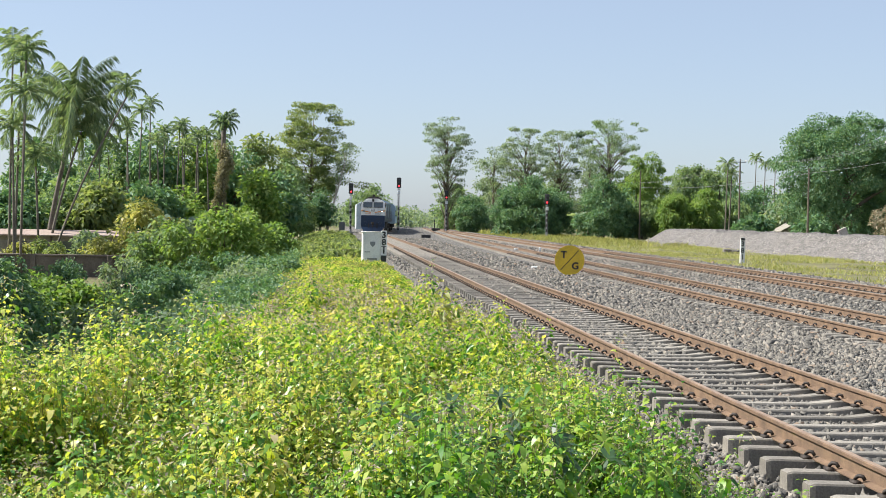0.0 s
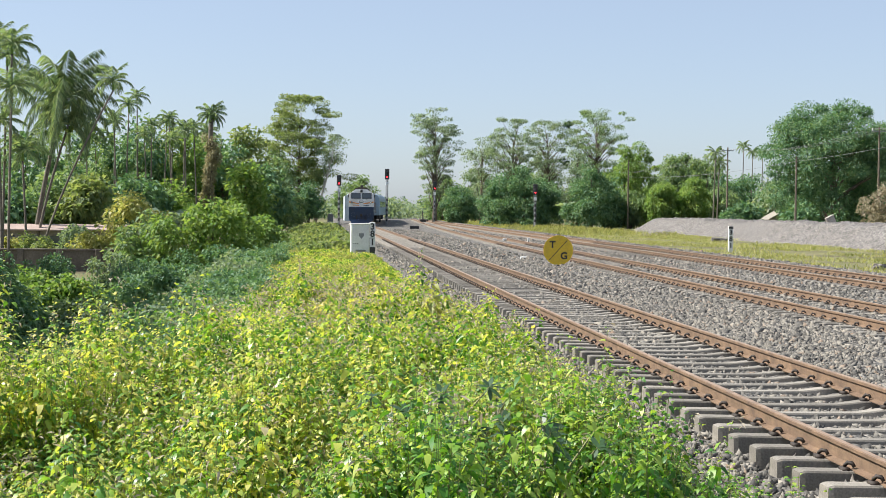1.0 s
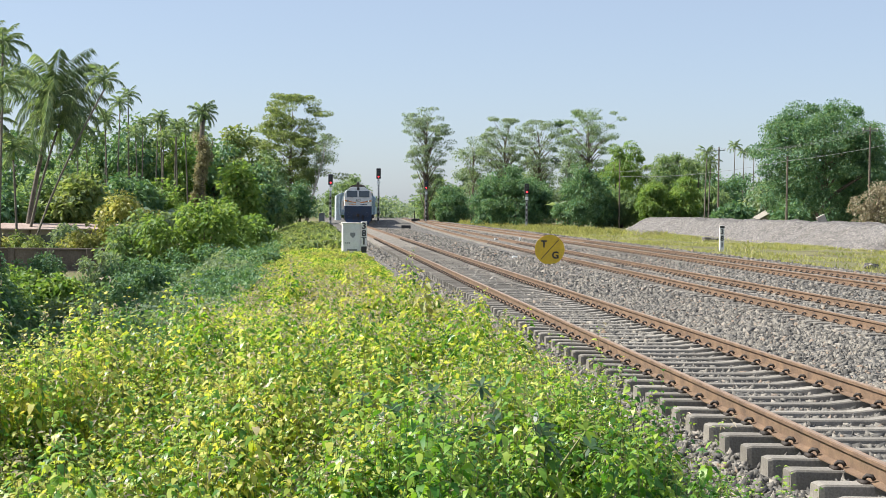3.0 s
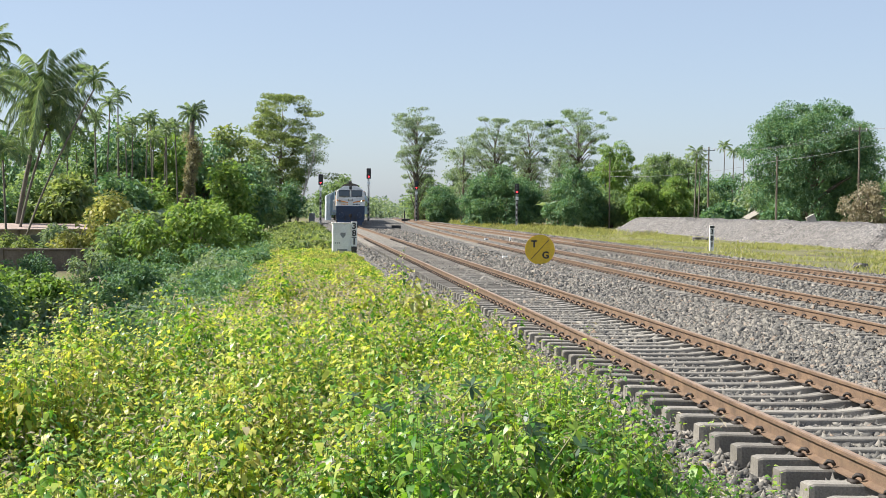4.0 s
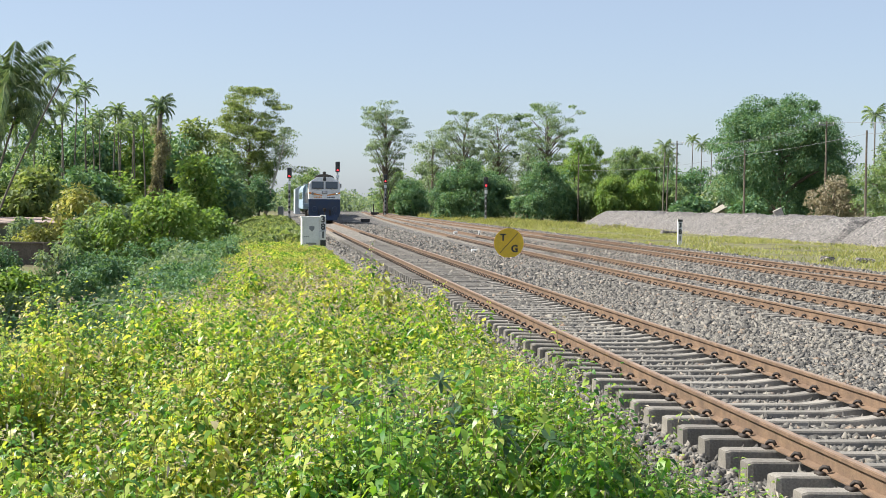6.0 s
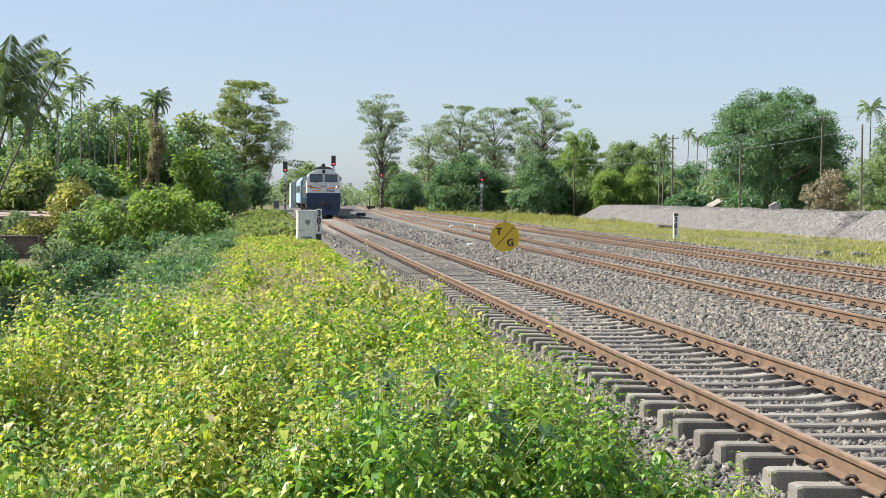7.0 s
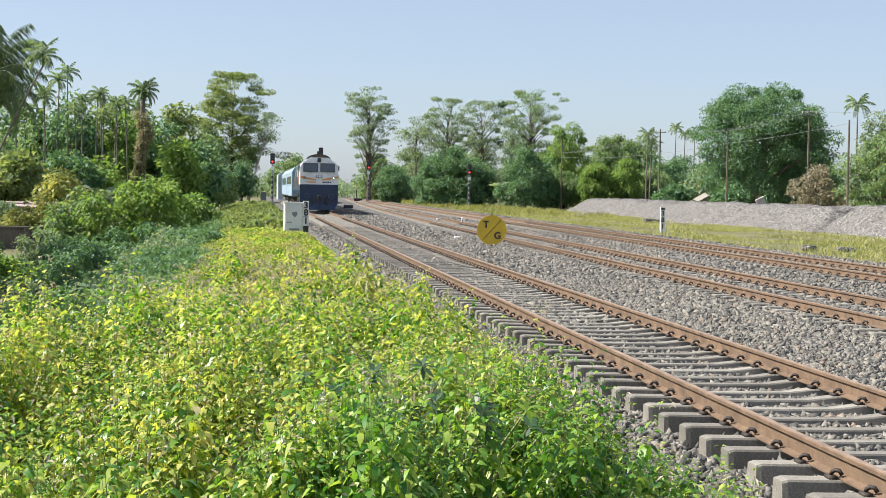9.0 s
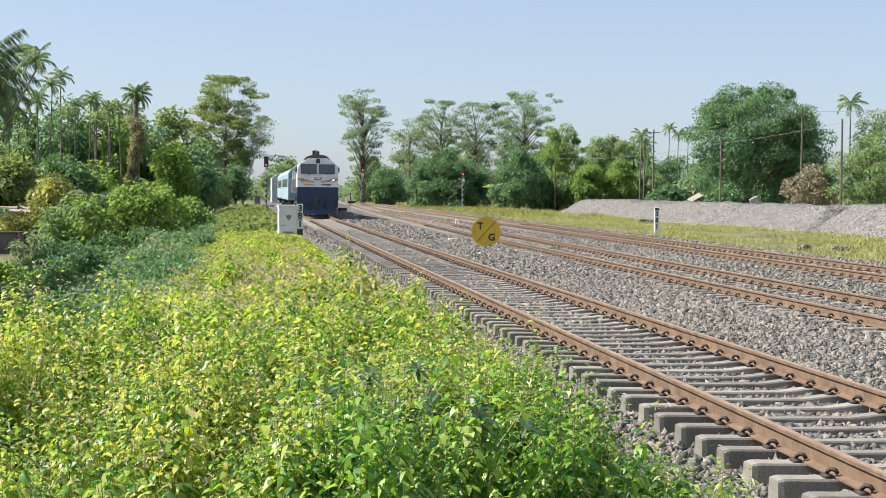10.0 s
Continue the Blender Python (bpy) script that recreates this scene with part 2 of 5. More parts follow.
# ------------------------------------------------------------------ mesh helpers
class Shape:
    """Collects boxes, tubes and plates as vertices and faces."""

    def __init__(self):
        self.v, self.f, self.m = [], [], []

    def add(self, verts, faces, mi=0):
        o = len(self.v)
        self.v += [tuple(p) for p in verts]
        self.f += [tuple(i + o for i in f) for f in faces]
        self.m += [mi] * len(faces)
        return self

    def box(self, x0, x1, y0, y1, z0, z1, c=0.0, mi=0, turn=None):
        """A box with its upright and level edges chamfered by c."""
        if c <= 0:
            vs = [(x, y, z) for z in (z0, z1) for x, y in ((x0, y0), (x1, y0), (x1, y1), (x0, y1))]
            fs = [(3, 2, 1, 0), (4, 5, 6, 7), (0, 1, 5, 4), (1, 2, 6, 5), (2, 3, 7, 6), (3, 0, 4, 7)]
        else:
            def ring(a, z):
                return [(x0 + a, y0 + c, z), (x0 + c, y0 + a, z), (x1 - c, y0 + a, z), (x1 - a, y0 + c, z),
                        (x1 - a, y1 - c, z), (x1 - c, y1 - a, z), (x0 + c, y1 - a, z), (x0 + a, y1 - c, z)]
            vs = ring(c * 0.9, z0) + ring(0, z0 + c) + ring(0, z1 - c) + ring(c * 0.9, z1)
            fs = [tuple(range(7, -1, -1)), tuple(range(24, 32))]
            for k in range(3):
                fs += [(8 * k + i, 8 * k + (i + 1) % 8, 8 * k + 8 + (i + 1) % 8, 8 * k + 8 + i) for i in range(8)]
        if turn is not None:
            vs = [turn @ Vector(p) for p in vs]
        return self.add(vs, fs, mi)

    def tube(self, path, radii, n=8, mi=0, caps=True):
        """A tube along points with a radius at each."""
        pts = [Vector(p) for p in path]
        if not isinstance(radii, (list, tuple)):
            radii = [radii] * len(pts)
        vs = []
        for i, p in enumerate(pts):
            d = (pts[min(i + 1, len(pts) - 1)] - pts[max(i - 1, 0)]).normalized()
            a = d.orthogonal().normalized() if abs(d.z) < 0.95 else Vector((1, 0, 0))
            if abs(d.z) < 0.95:
                a = Vector((0, 0, 1)).cross(d).normalized()
            b = d.cross(a).normalized()
            a = b.cross(d)
            vs += [p + (a * math.cos(2 * math.pi * k / n) + b * math.sin(2 * math.pi * k / n)) * radii[i] for k in range(n)]
        fs = []
        for i in range(len(pts) - 1):
            fs += [(i * n + k, i * n + (k + 1) % n, i * n + n + (k + 1) % n, i * n + n + k) for k in range(n)]
        if caps:
            fs += [tuple(range(n - 1, -1, -1)), tuple(range((len(pts) - 1) * n, len(pts) * n))]
        return self.add(vs, fs, mi)

    def prism(self, outline, axis, a, b, mi=0):
        """An outline (2D) carried along one axis ('x' or 'y') from a to b."""
        n = len(outline)
        if axis == "y":
            vs = [(p, a, q) for p, q in outline] + [(p, b, q) for p, q in outline]
        else:
            vs = [(a, p, q) for p, q in outline] + [(b, p, q) for p, q in outline]
        fs = [tuple(range(n)), tuple(range(2 * n - 1, n - 1, -1))]
        fs += [(i, n + i, n + (i + 1) % n, (i + 1) % n) for i in range(n)]
        return self.add(vs, fs, mi)

    def mesh(self, name, mats, smooth=False):
        me = bpy.data.meshes.new(name)
        me.from_pydata(self.v, [], self.f)
        for m in (mats if isinstance(mats, (list, tuple)) else [mats]):
            me.materials.append(m)
        if any(self.m):
            me.polygons.foreach_set("material_index", self.m)
        bm = bmesh.new()
        bm.from_mesh(me)
        bmesh.ops.recalc_face_normals(bm, faces=bm.faces)
        bm.to_mesh(me)
        bm.free()
        if smooth:
            me.polygons.foreach_set("use_smooth", [True] * len(me.polygons))
        return me


def part(name, shape, material, parent=None, label="", smooth=False):
    ob = new(name, shape if isinstance(shape, bpy.types.Mesh) else shape.mesh(name, material, smooth))
    if parent is not None:
        ob.parent = parent
    return tagged(ob, label) if label else ob


def thing(name, at=None, label="", category="", group="", kind=""):
    ob = new(name)
    if at is not None:
        ob.matrix_basis = at
    return tagged(ob, label, category, group, kind)


def raw_mesh(name, verts, tris, material, smooth=False):
    """A mesh straight from arrays, for leaves and stones by the thousand."""
    me = bpy.data.meshes.new(name)
    nv, nt_ = len(verts), len(tris)
    me.vertices.add(nv)
    me.vertices.foreach_set("co", np.ascontiguousarray(verts, dtype=np.float32).ravel())
    me.loops.add(nt_ * 3)
    me.loops.foreach_set("vertex_index", np.ascontiguousarray(tris, dtype=np.int32).ravel())
    me.polygons.add(nt_)
    me.polygons.foreach_set("loop_start", np.arange(0, nt_ * 3, 3, dtype=np.int32))
    me.materials.append(material)
    me.update(calc_edges=True)
    if smooth:
        me.polygons.foreach_set("use_smooth", [True] * nt_)
    return me


def unit(a):
    return a / np.maximum(np.linalg.norm(a, axis=1, keepdims=True), 1e-9)


def blades(rng, base, way, length, width, droop=0.35, fold=0.25, fine=True):
    """Leaves from their base points along their directions: pointed, folded along the rib and drooping."""
    n = len(base)
    way = unit(way)
    up = np.tile([0.0, 0.0, 1.0], (n, 1)) + rng.normal(0, 0.35, (n, 3))
    side = unit(np.cross(way, up))
    nor = unit(np.cross(side, way))
    ln, wd = length[:, None], width[:, None]
    down = np.array([0, 0, -1.0])
    if fine:
        mid = base + way * ln * 0.34 + down * ln * droop * 0.08 + nor * wd * fold * 0.4
        far = base + way * ln * 0.70 + down * ln * droop * 0.42
        tip = base + way * ln + down * ln * droop
        v = np.stack([base, mid - side * wd * 0.5, mid + side * wd * 0.5, far - side * wd * 0.36, far + side * wd * 0.36, tip], 1)
        t = np.array([[0, 2, 1], [1, 2, 4], [1, 4, 3], [3, 4, 5]])
    else:
        mid = base + way * ln * 0.45
        tip = base + way * ln + down * ln * droop
        v = np.stack([base, mid - side * wd * 0.5 + nor * wd * fold, mid + side * wd * 0.5 + nor * wd * fold, tip], 1)
        t = np.array([[0, 3, 1], [0, 2, 3]])
    k = v.shape[1]
    tris = (t[None] + (np.arange(n) * k)[:, None, None]).reshape(-1, 3)
    return v.reshape(-1, 3), tris


def join(chunks):
    vs, ts, o = [], [], 0
    for v, t in chunks:
        vs.append(v)
        ts.append(t + o)
        o += len(v)
    return np.concatenate(vs), np.concatenate(ts)


def rand_dirs(rng, n, lift=0.0):
    d = rng.normal(0, 1, (n, 3))
    d = unit(d)
    d[:, 2] += lift
    return unit(d)


# ------------------------------------------------------------------ the lie of the land
def smooth01(a):
    a = np.clip(a, 0, 1)
    return a * a * (3 - 2 * a)


def track_x(k, y):
    """The middle of each track at a distance ahead."""
    if k == 1:
        return 5.10 + 0.003 * y
    if k == 2:
        return 10.40 + 0.007 * y + 0.0001 * y * y * (y < 200) + (y >= 200) * (4.0 + 0.04 * (y - 200))
    return 15.40 + 0.016 * y


def train_x(y):
    """The way of the train: along the first track, from a turnout far ahead."""
    a = 5.10 + 0.003 * y
    b = y - 178.0
    if b > 0:
        a += 0.0028 * b * b if b < 18 else 0.907 + 0.1 * (min(b, 30) - 18)
    if b > 30:
        c = min(b - 30, 12.0)
        a += 0.1 * c - 0.0025 * c * c + 0.04 * max(b - 42, 0.0)
    return a


def land(x, y):
    """Height of the ground."""
    x, y = np.asarray(x, float), np.asarray(y, float)
    near = 1 - smooth01((y - 12) / 7)
    edge = -1.3 - 3.5 * near
    z = -0.38 - 2.0 * smooth01((edge - x) / 4.5) * (1 - 0.45 * smooth01((y - 70) / 60))
    z = z - 0.15 * smooth01((x - 2.6) / 1.0) * (1 - smooth01((x - 19.6 - 0.016 * y) / 1.0))
    far = smooth01((y - 200) / 150)
    z = z * (1 - far) + far * (-0.4)
    return z


def ground():
    xs = np.concatenate([-np.geomspace(2500, 12, 26), np.arange(-11.5, 24, 0.5), np.geomspace(24, 2500, 30)])
    ys = np.concatenate([np.linspace(-400, -5, 12), np.arange(-4, 60, 0.8), np.geomspace(60, 4000, 60)])
    X, Y = np.meshgrid(xs, ys)
    Z = land(X, Y)
    rng = np.random.default_rng(3)
    Z = Z + rng.normal(0, 0.02, Z.shape) * (np.abs(Y) < 200)
    nx, ny = len(xs), len(ys)
    i = (np.arange(ny - 1)[:, None] * nx + np.arange(nx - 1)[None]).ravel()
    tris = np.concatenate([np.stack([i, i + 1, i + nx + 1], 1), np.stack([i, i + nx + 1, i + nx], 1)])
    me = raw_mesh("ground", np.stack([X.ravel(), Y.ravel(), Z.ravel()], 1), tris, M["soil"], True)
    tagged(new("ground", me), "dry soil with scattered grass beside the railway", "ground", kind="structure")


ground()


def ballast():
    """The bed of crushed stone under the three tracks, with a shoulder on each side."""
    xs = np.concatenate([np.arange(2.4, 20.6, 0.2)])
    ys = np.concatenate([np.arange(-6, 60, 0.25), np.geomspace(60, 420, 90)])
    X, Y = np.meshgrid(xs, ys)
    rng = np.random.default_rng(5)
    lean = 0.003 * Y + (X - 5.1) / 10.3 * 0.013 * Y
    Xw = X + lean
    z = np.full(X.shape, -0.07)
    for c in (5.1, 10.4, 15.4):
        z -= 0.015 * (np.abs(X - c) < 1.45)
    z -= 0.07 * smooth01((4.15 - X) / 0.3) + 0.30 * smooth01((3.6 - X) / 1.2)
    z -= 0.40 * smooth01((X - 18.3) / 1.6)
    z += 0.05 * smooth01((X - 6.5) / 0.7)
    for c in (7.9, 13.2):
        z -= 0.05 * np.exp(-((X - c) / 0.8) ** 2)
    z += rng.normal(0, 0.018, z.shape)
    nx, ny = len(xs), len(ys)
    i = (np.arange(ny - 1)[:, None] * nx + np.arange(nx - 1)[None]).ravel()
    tris = np.concatenate([np.stack([i, i + 1, i + nx + 1], 1), np.stack([i, i + nx + 1, i + nx], 1)])
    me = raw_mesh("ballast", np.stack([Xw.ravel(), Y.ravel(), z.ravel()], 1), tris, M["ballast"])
    tagged(new("ballast", me), "grey crushed stone bed under the railway tracks", "ballast", kind="structure")

    # loose stones on it
    def stones(name, n, x0, x1, y0, y1, size, fill):
        sx = rng.uniform(x0, x1, n)
        sy = y0 + (y1 - y0) * rng.power(0.9, n)
        on = np.zeros(n, bool)
        for c, first in ((5.1, 8.15), (10.4, 22.0), (15.4, 33.0)):
            crib = np.abs(np.mod((sy - first) / 0.6, 1.0) - 0.5) < (0.24 if fill else -1)
            on |= (np.abs(sx - c) < 1.42) & ~crib
        sx, sy = sx[~on], sy[~on]
        n = len(sx)
        c = sx - 5.1
        wx = sx + 0.003 * sy + c / 10.3 * 0.013 * sy
        sz = -0.065 - 0.07 * smooth01((4.15 - sx) / 0.3) - 0.30 * smooth01((3.6 - sx) / 1.2) - 0.40 * smooth01((sx - 18.3) / 1.6)
        for k in (5.1, 10.4, 15.4):
            sz -= 0.02 * (np.abs(sx - k) < 1.45)
        sz += 0.04 * smooth01((sx - 6.5) / 0.7)
        for k in (7.9, 13.2):
            sz -= 0.05 * np.exp(-((sx - k) / 0.8) ** 2)
        r = size * rng.uniform(0.55, 1.35, n)
        octa = np.array([[1.15, 0, 0], [-0.6, 1.0, 0.1], [-0.6, -1.0, -0.1], [0.1, 0.1, 0.85], [-0.1, 0, -0.8]], float)
        v = octa[None] * r[:, None, None] * rng.uniform(0.5, 1.45, (n, 5, 1)) * rng.uniform(0.45, 1.6, (n, 1, 3))
        a = rng.uniform(0, 6.283, n)
        b = rng.uniform(-1.3, 1.3, n)
        ca, sa, cb, sb = np.cos(a), np.sin(a), np.cos(b), np.sin(b)
        x, y, z_ = v[..., 0], v[..., 1], v[..., 2]
        x, z_ = x * cb[:, None] - z_ * sb[:, None], x * sb[:, None] + z_ * cb[:, None]
        x, y = x * ca[:, None] - y * sa[:, None], x * sa[:, None] + y * ca[:, None]
        v = np.stack([x + wx[:, None], y + sy[:, None], z_ + sz[:, None] + r[:, None] * 0.1], 2)
        t = np.array([[0, 1, 3], [1, 2, 3], [2, 0, 3], [1, 0, 4], [2, 1, 4], [0, 2, 4]])
        tris_ = (t[None] + (np.arange(n) * 5)[:, None, None]).reshape(-1, 3)
        tagged(new(name, raw_mesh(name, v.reshape(-1, 3), tris_, M["stone"])), "loose grey crushed stones between and beside the rails", "stones", kind="stuff")

    stones("ballast_stones", 54000, 2.9, 9.5, 8.5, 34, 0.037, True)
    stones("ballast_stones", 46000, 3.2, 18.6, 22, 62, 0.05, True)
    stones("ballast_stones", 24000, 3.2, 18.6, 60, 150, 0.068, False)


ballast()


# ------------------------------------------------------------------ tracks
RAIL = [(-0.07, 0.0), (0.07, 0.0), (0.07, 0.012), (0.012, 0.03), (0.01, 0.125), (0.034, 0.137), (0.036, 0.165), (0.026, 0.172),
        (-0.026, 0.172), (-0.036, 0.165), (-0.034, 0.137), (-0.01, 0.125), (-0.012, 0.03), (-0.07, 0.012)]
HALF_GAUGE = 0.8725


def rail_mesh(name, centre, offset, y0, y1, step):
    s = Shape()
    ys = np.arange(y0, y1 + step, step)
    n = len(RAIL)
    vs, fs, mi = [], [], []
    for y in ys:
        x = centre(float(y)) + offset
        vs += [(x + p, y, q) for p, q in RAIL]
    for i in range(len(ys) - 1):
        for k in range(n):
            fs.append((i * n + k, i * n + (k + 1) % n, (i + 1) * n + (k + 1) % n, (i + 1) * n + k))
            mi.append(1 if k == 7 else 0)
    s.v, s.f, s.m = vs, fs, mi
    return s.mesh(name, [M["rail_side"], M["rail_top"]])


def sleeper_mesh():
    """A prestressed sleeper: high at both rail seats, lower and narrower in the middle."""
    s = Shape()
    prof = [(-1.375, 0.0, 0.12), (-1.33, 0.012, 0.125), (-0.75, 0.0, 0.115), (-0.45, -0.035, 0.10), (0.45, -0.035, 0.10), (0.75, 0.0, 0.115), (1.33, 0.012, 0.125), (1.375, 0.0, 0.12)]
    vs = []
    for x, top, w in prof:
        vs += [(x, -w, -0.23), (x, w, -0.23), (x, w * 0.74, top - 0.015), (x, w * 0.66, top), (x, -w * 0.66, top), (x, -w * 0.74, top - 0.015)]
    fs = []
    n = 6
    for i in range(len(prof) - 1):
        fs += [(i * n + k, i * n + (k + 1) % n, i * n + n + (k + 1) % n, i * n + n + k) for k in range(n)]
    fs += [tuple(range(n - 1, -1, -1)), tuple(range((len(prof) - 1) * n, len(prof) * n))]
    s.add(vs, fs)
    return s.mesh("sleeper", M["concrete"])


def clip_shape():
    """A bent spring clip that holds the rail foot."""
    s = Shape()
    pts = []
    for k in range(6):
        a = math.pi * (0.0 + 1.55 * k / 5)
        pts.append((-0.055 + 0.032 * math.cos(a), -0.04 + 0.016 * k, 0.035 + 0.034 * math.sin(a)))
    s.tube(pts, 0.017, 4)
    s.box(-0.12, -0.06, -0.05, 0.05, -0.005, 0.03)
    return s


SLEEPER, = (sleeper_mesh(),)
CLIP_L = clip_shape().mesh("rail_clip", M["clip"])
cs = clip_shape()
cs.v = [(-x, y, z) for x, y, z in cs.v]
CLIP_R = cs.mesh("rail_clip", M["clip"])


def track(k, label, y_near, n_near, y_far, spacing=0.60):
    t = thing("railway_track", None, label, "railway track", kind="structure")
    centre = (lambda y: track_x(k, y))
    if k == 2:
        centre = (lambda y: float(track_x(2, y)))
    for side in (-1, 1):
        part("rail", rail_mesh("rail", centre, side * HALF_GAUGE, -6, y_far, 3.0), None, t, "rusty brown steel rail with a worn head")
    first = y_near
    for i in range(n_near):
        y = first + i * spacing
        s = new("sleeper", SLEEPER)
        s.parent = t
        s.matrix_basis = pose(centre(y) + random.uniform(-0.012, 0.012), y + random.uniform(-0.015, 0.015), random.uniform(-0.008, 0.004), 0, 0, random.uniform(-0.6, 0.6))
    # the rest of the sleepers, too far off to be picked apart
    v0 = np.array([v.co for v in SLEEPER.vertices])
    SLEEPER.calc_loop_triangles()
    t0 = np.array([tuple(q.vertices) for q in SLEEPER.loop_triangles])
    chunks = []
    ys = list(np.arange(first - spacing, -6, -spacing)) + list(np.arange(first + n_near * spacing, y_far, spacing))
    for y in ys:
        chunks.append((v0 + np.array([centre(float(y)), y, -0.003]), t0))
    v, tr = join(chunks)
    far_s = part("sleepers", raw_mesh("sleepers", v, tr, M["concrete"]), None, t)
    tagged(far_s, "row of grey concrete sleepers", kind="stuff")
    # spring clips
    cv = {s: (np.array([v.co for v in me.vertices]), me) for s, me in ((-1, CLIP_L), (1, CLIP_R))}
    chunks = []
    for s_, (vv, me) in cv.items():
        me.calc_loop_triangles()
        ct = np.array([tuple(q.vertices) for q in me.loop_triangles])
        for y in first + spacing * np.arange(n_near + 30):
            for side in (-1, 1):
                chunks.append((vv + np.array([centre(float(y)) + side * HALF_GAUGE + s_ * 0.028, y, 0.0]), ct))
    v, tr = join(chunks)
    c = part("rail_clips", raw_mesh("rail_clips", v, tr, M["clip"]), None, t)
    tagged(c, "dark bent spring clips along the rails", kind="stuff")


track(1, "rusty broad gauge track on concrete sleepers beside the weeds", 9.95 - 0.6 * 3, 120, 205)
track(2, "rusty middle track on grey ballast", 22.0, 80, 300)
track(3, "rusty outer track beside yellow grass", 33.0, 70, 300)


# ------------------------------------------------------------------ the turnout beyond the signals
def turnout():
    t = thing("turnout_track", None, "curved track that joins the tracks beyond the signals", "railway track", kind="structure")
    for side in (-1, 1):
        part("rail", rail_mesh("rail", lambda y: train_x(y), side * HALF_GAUGE, 179, 320, 3.0), None, t)
    v0 = np.array([v.co for v in SLEEPER.vertices])
    t0 = np.array([tuple(q.vertices) for q in SLEEPER.loop_triangles])
    v, tr = join([(v0 + np.array([train_x(float(y)), y, -0.02]), t0) for y in np.arange(180, 320, 0.6)])
    tagged(part("sleepers", raw_mesh("sleepers", v, tr, M["concrete"]), None, t), "row of grey concrete sleepers", kind="stuff")


turnout()


# ------------------------------------------------------------------ the train
def wheelset(parent, y):
    s = Shape()
    for x in (-0.84, 0.84):
        s.tube([(x - 0.065, y, 0.5), (x + 0.065, y, 0.5)], 0.50, 20)
        s.tube([(x - 0.05 - (0.04 if x > 0 else -0.04), y, 0.5), (x + 0.02 - (0.04 if x > 0 else -0.04), y, 0.5)], 0.51, 20)
    s.tube([(-0.9, y, 0.5), (0.9, y, 0.5)], 0.09, 10)
    part("wheelset", s, M["underframe"], parent, "steel wheels on their axle")


def bogie(parent, y, axles, span):
    s = Shape()
    for x in (-1.12, 1.12):
        s.prism([(y - span / 2 - 0.5, 0.72), (y - span / 2 - 0.3, 0.98), (y + span / 2 + 0.3, 0.98), (y + span / 2 + 0.5, 0.72), (y + span / 2, 0.55), (y - span / 2, 0.55)], "x", x - 0.07, x + 0.07)
        for k in range(axles):
            ay = y - span / 2 + span * k / max(axles - 1, 1)
            s.box(x - 0.12, x + 0.12, ay - 0.18, ay + 0.18, 0.45, 0.82, 0.03)
            s.tube([(x + 0.04, ay + 0.32, 0.6), (x + 0.04, ay + 0.32, 1.05)], 0.09, 8)
    s.box(-1.15, 1.15, y - 0.25, y + 0.25, 0.7, 0.95, 0.03)
    b = part("bogie", s, M["underframe"], parent, "grimy black bogie frame")
    for k in range(axles):
        wheelset(b, y - span / 2 + span * k / max(axles - 1, 1))


def bevelled(shape, name, mats, width, smooth=False):
    me = shape.mesh(name, mats)
    bm = bmesh.new()
    bm.from_mesh(me)
    bmesh.ops.bevel(bm, geom=list(bm.edges), offset=width, segments=2, profile=0.6, affect="EDGES", clamp_overlap=True)
    bm.to_mesh(me)
    bm.free()
    return me


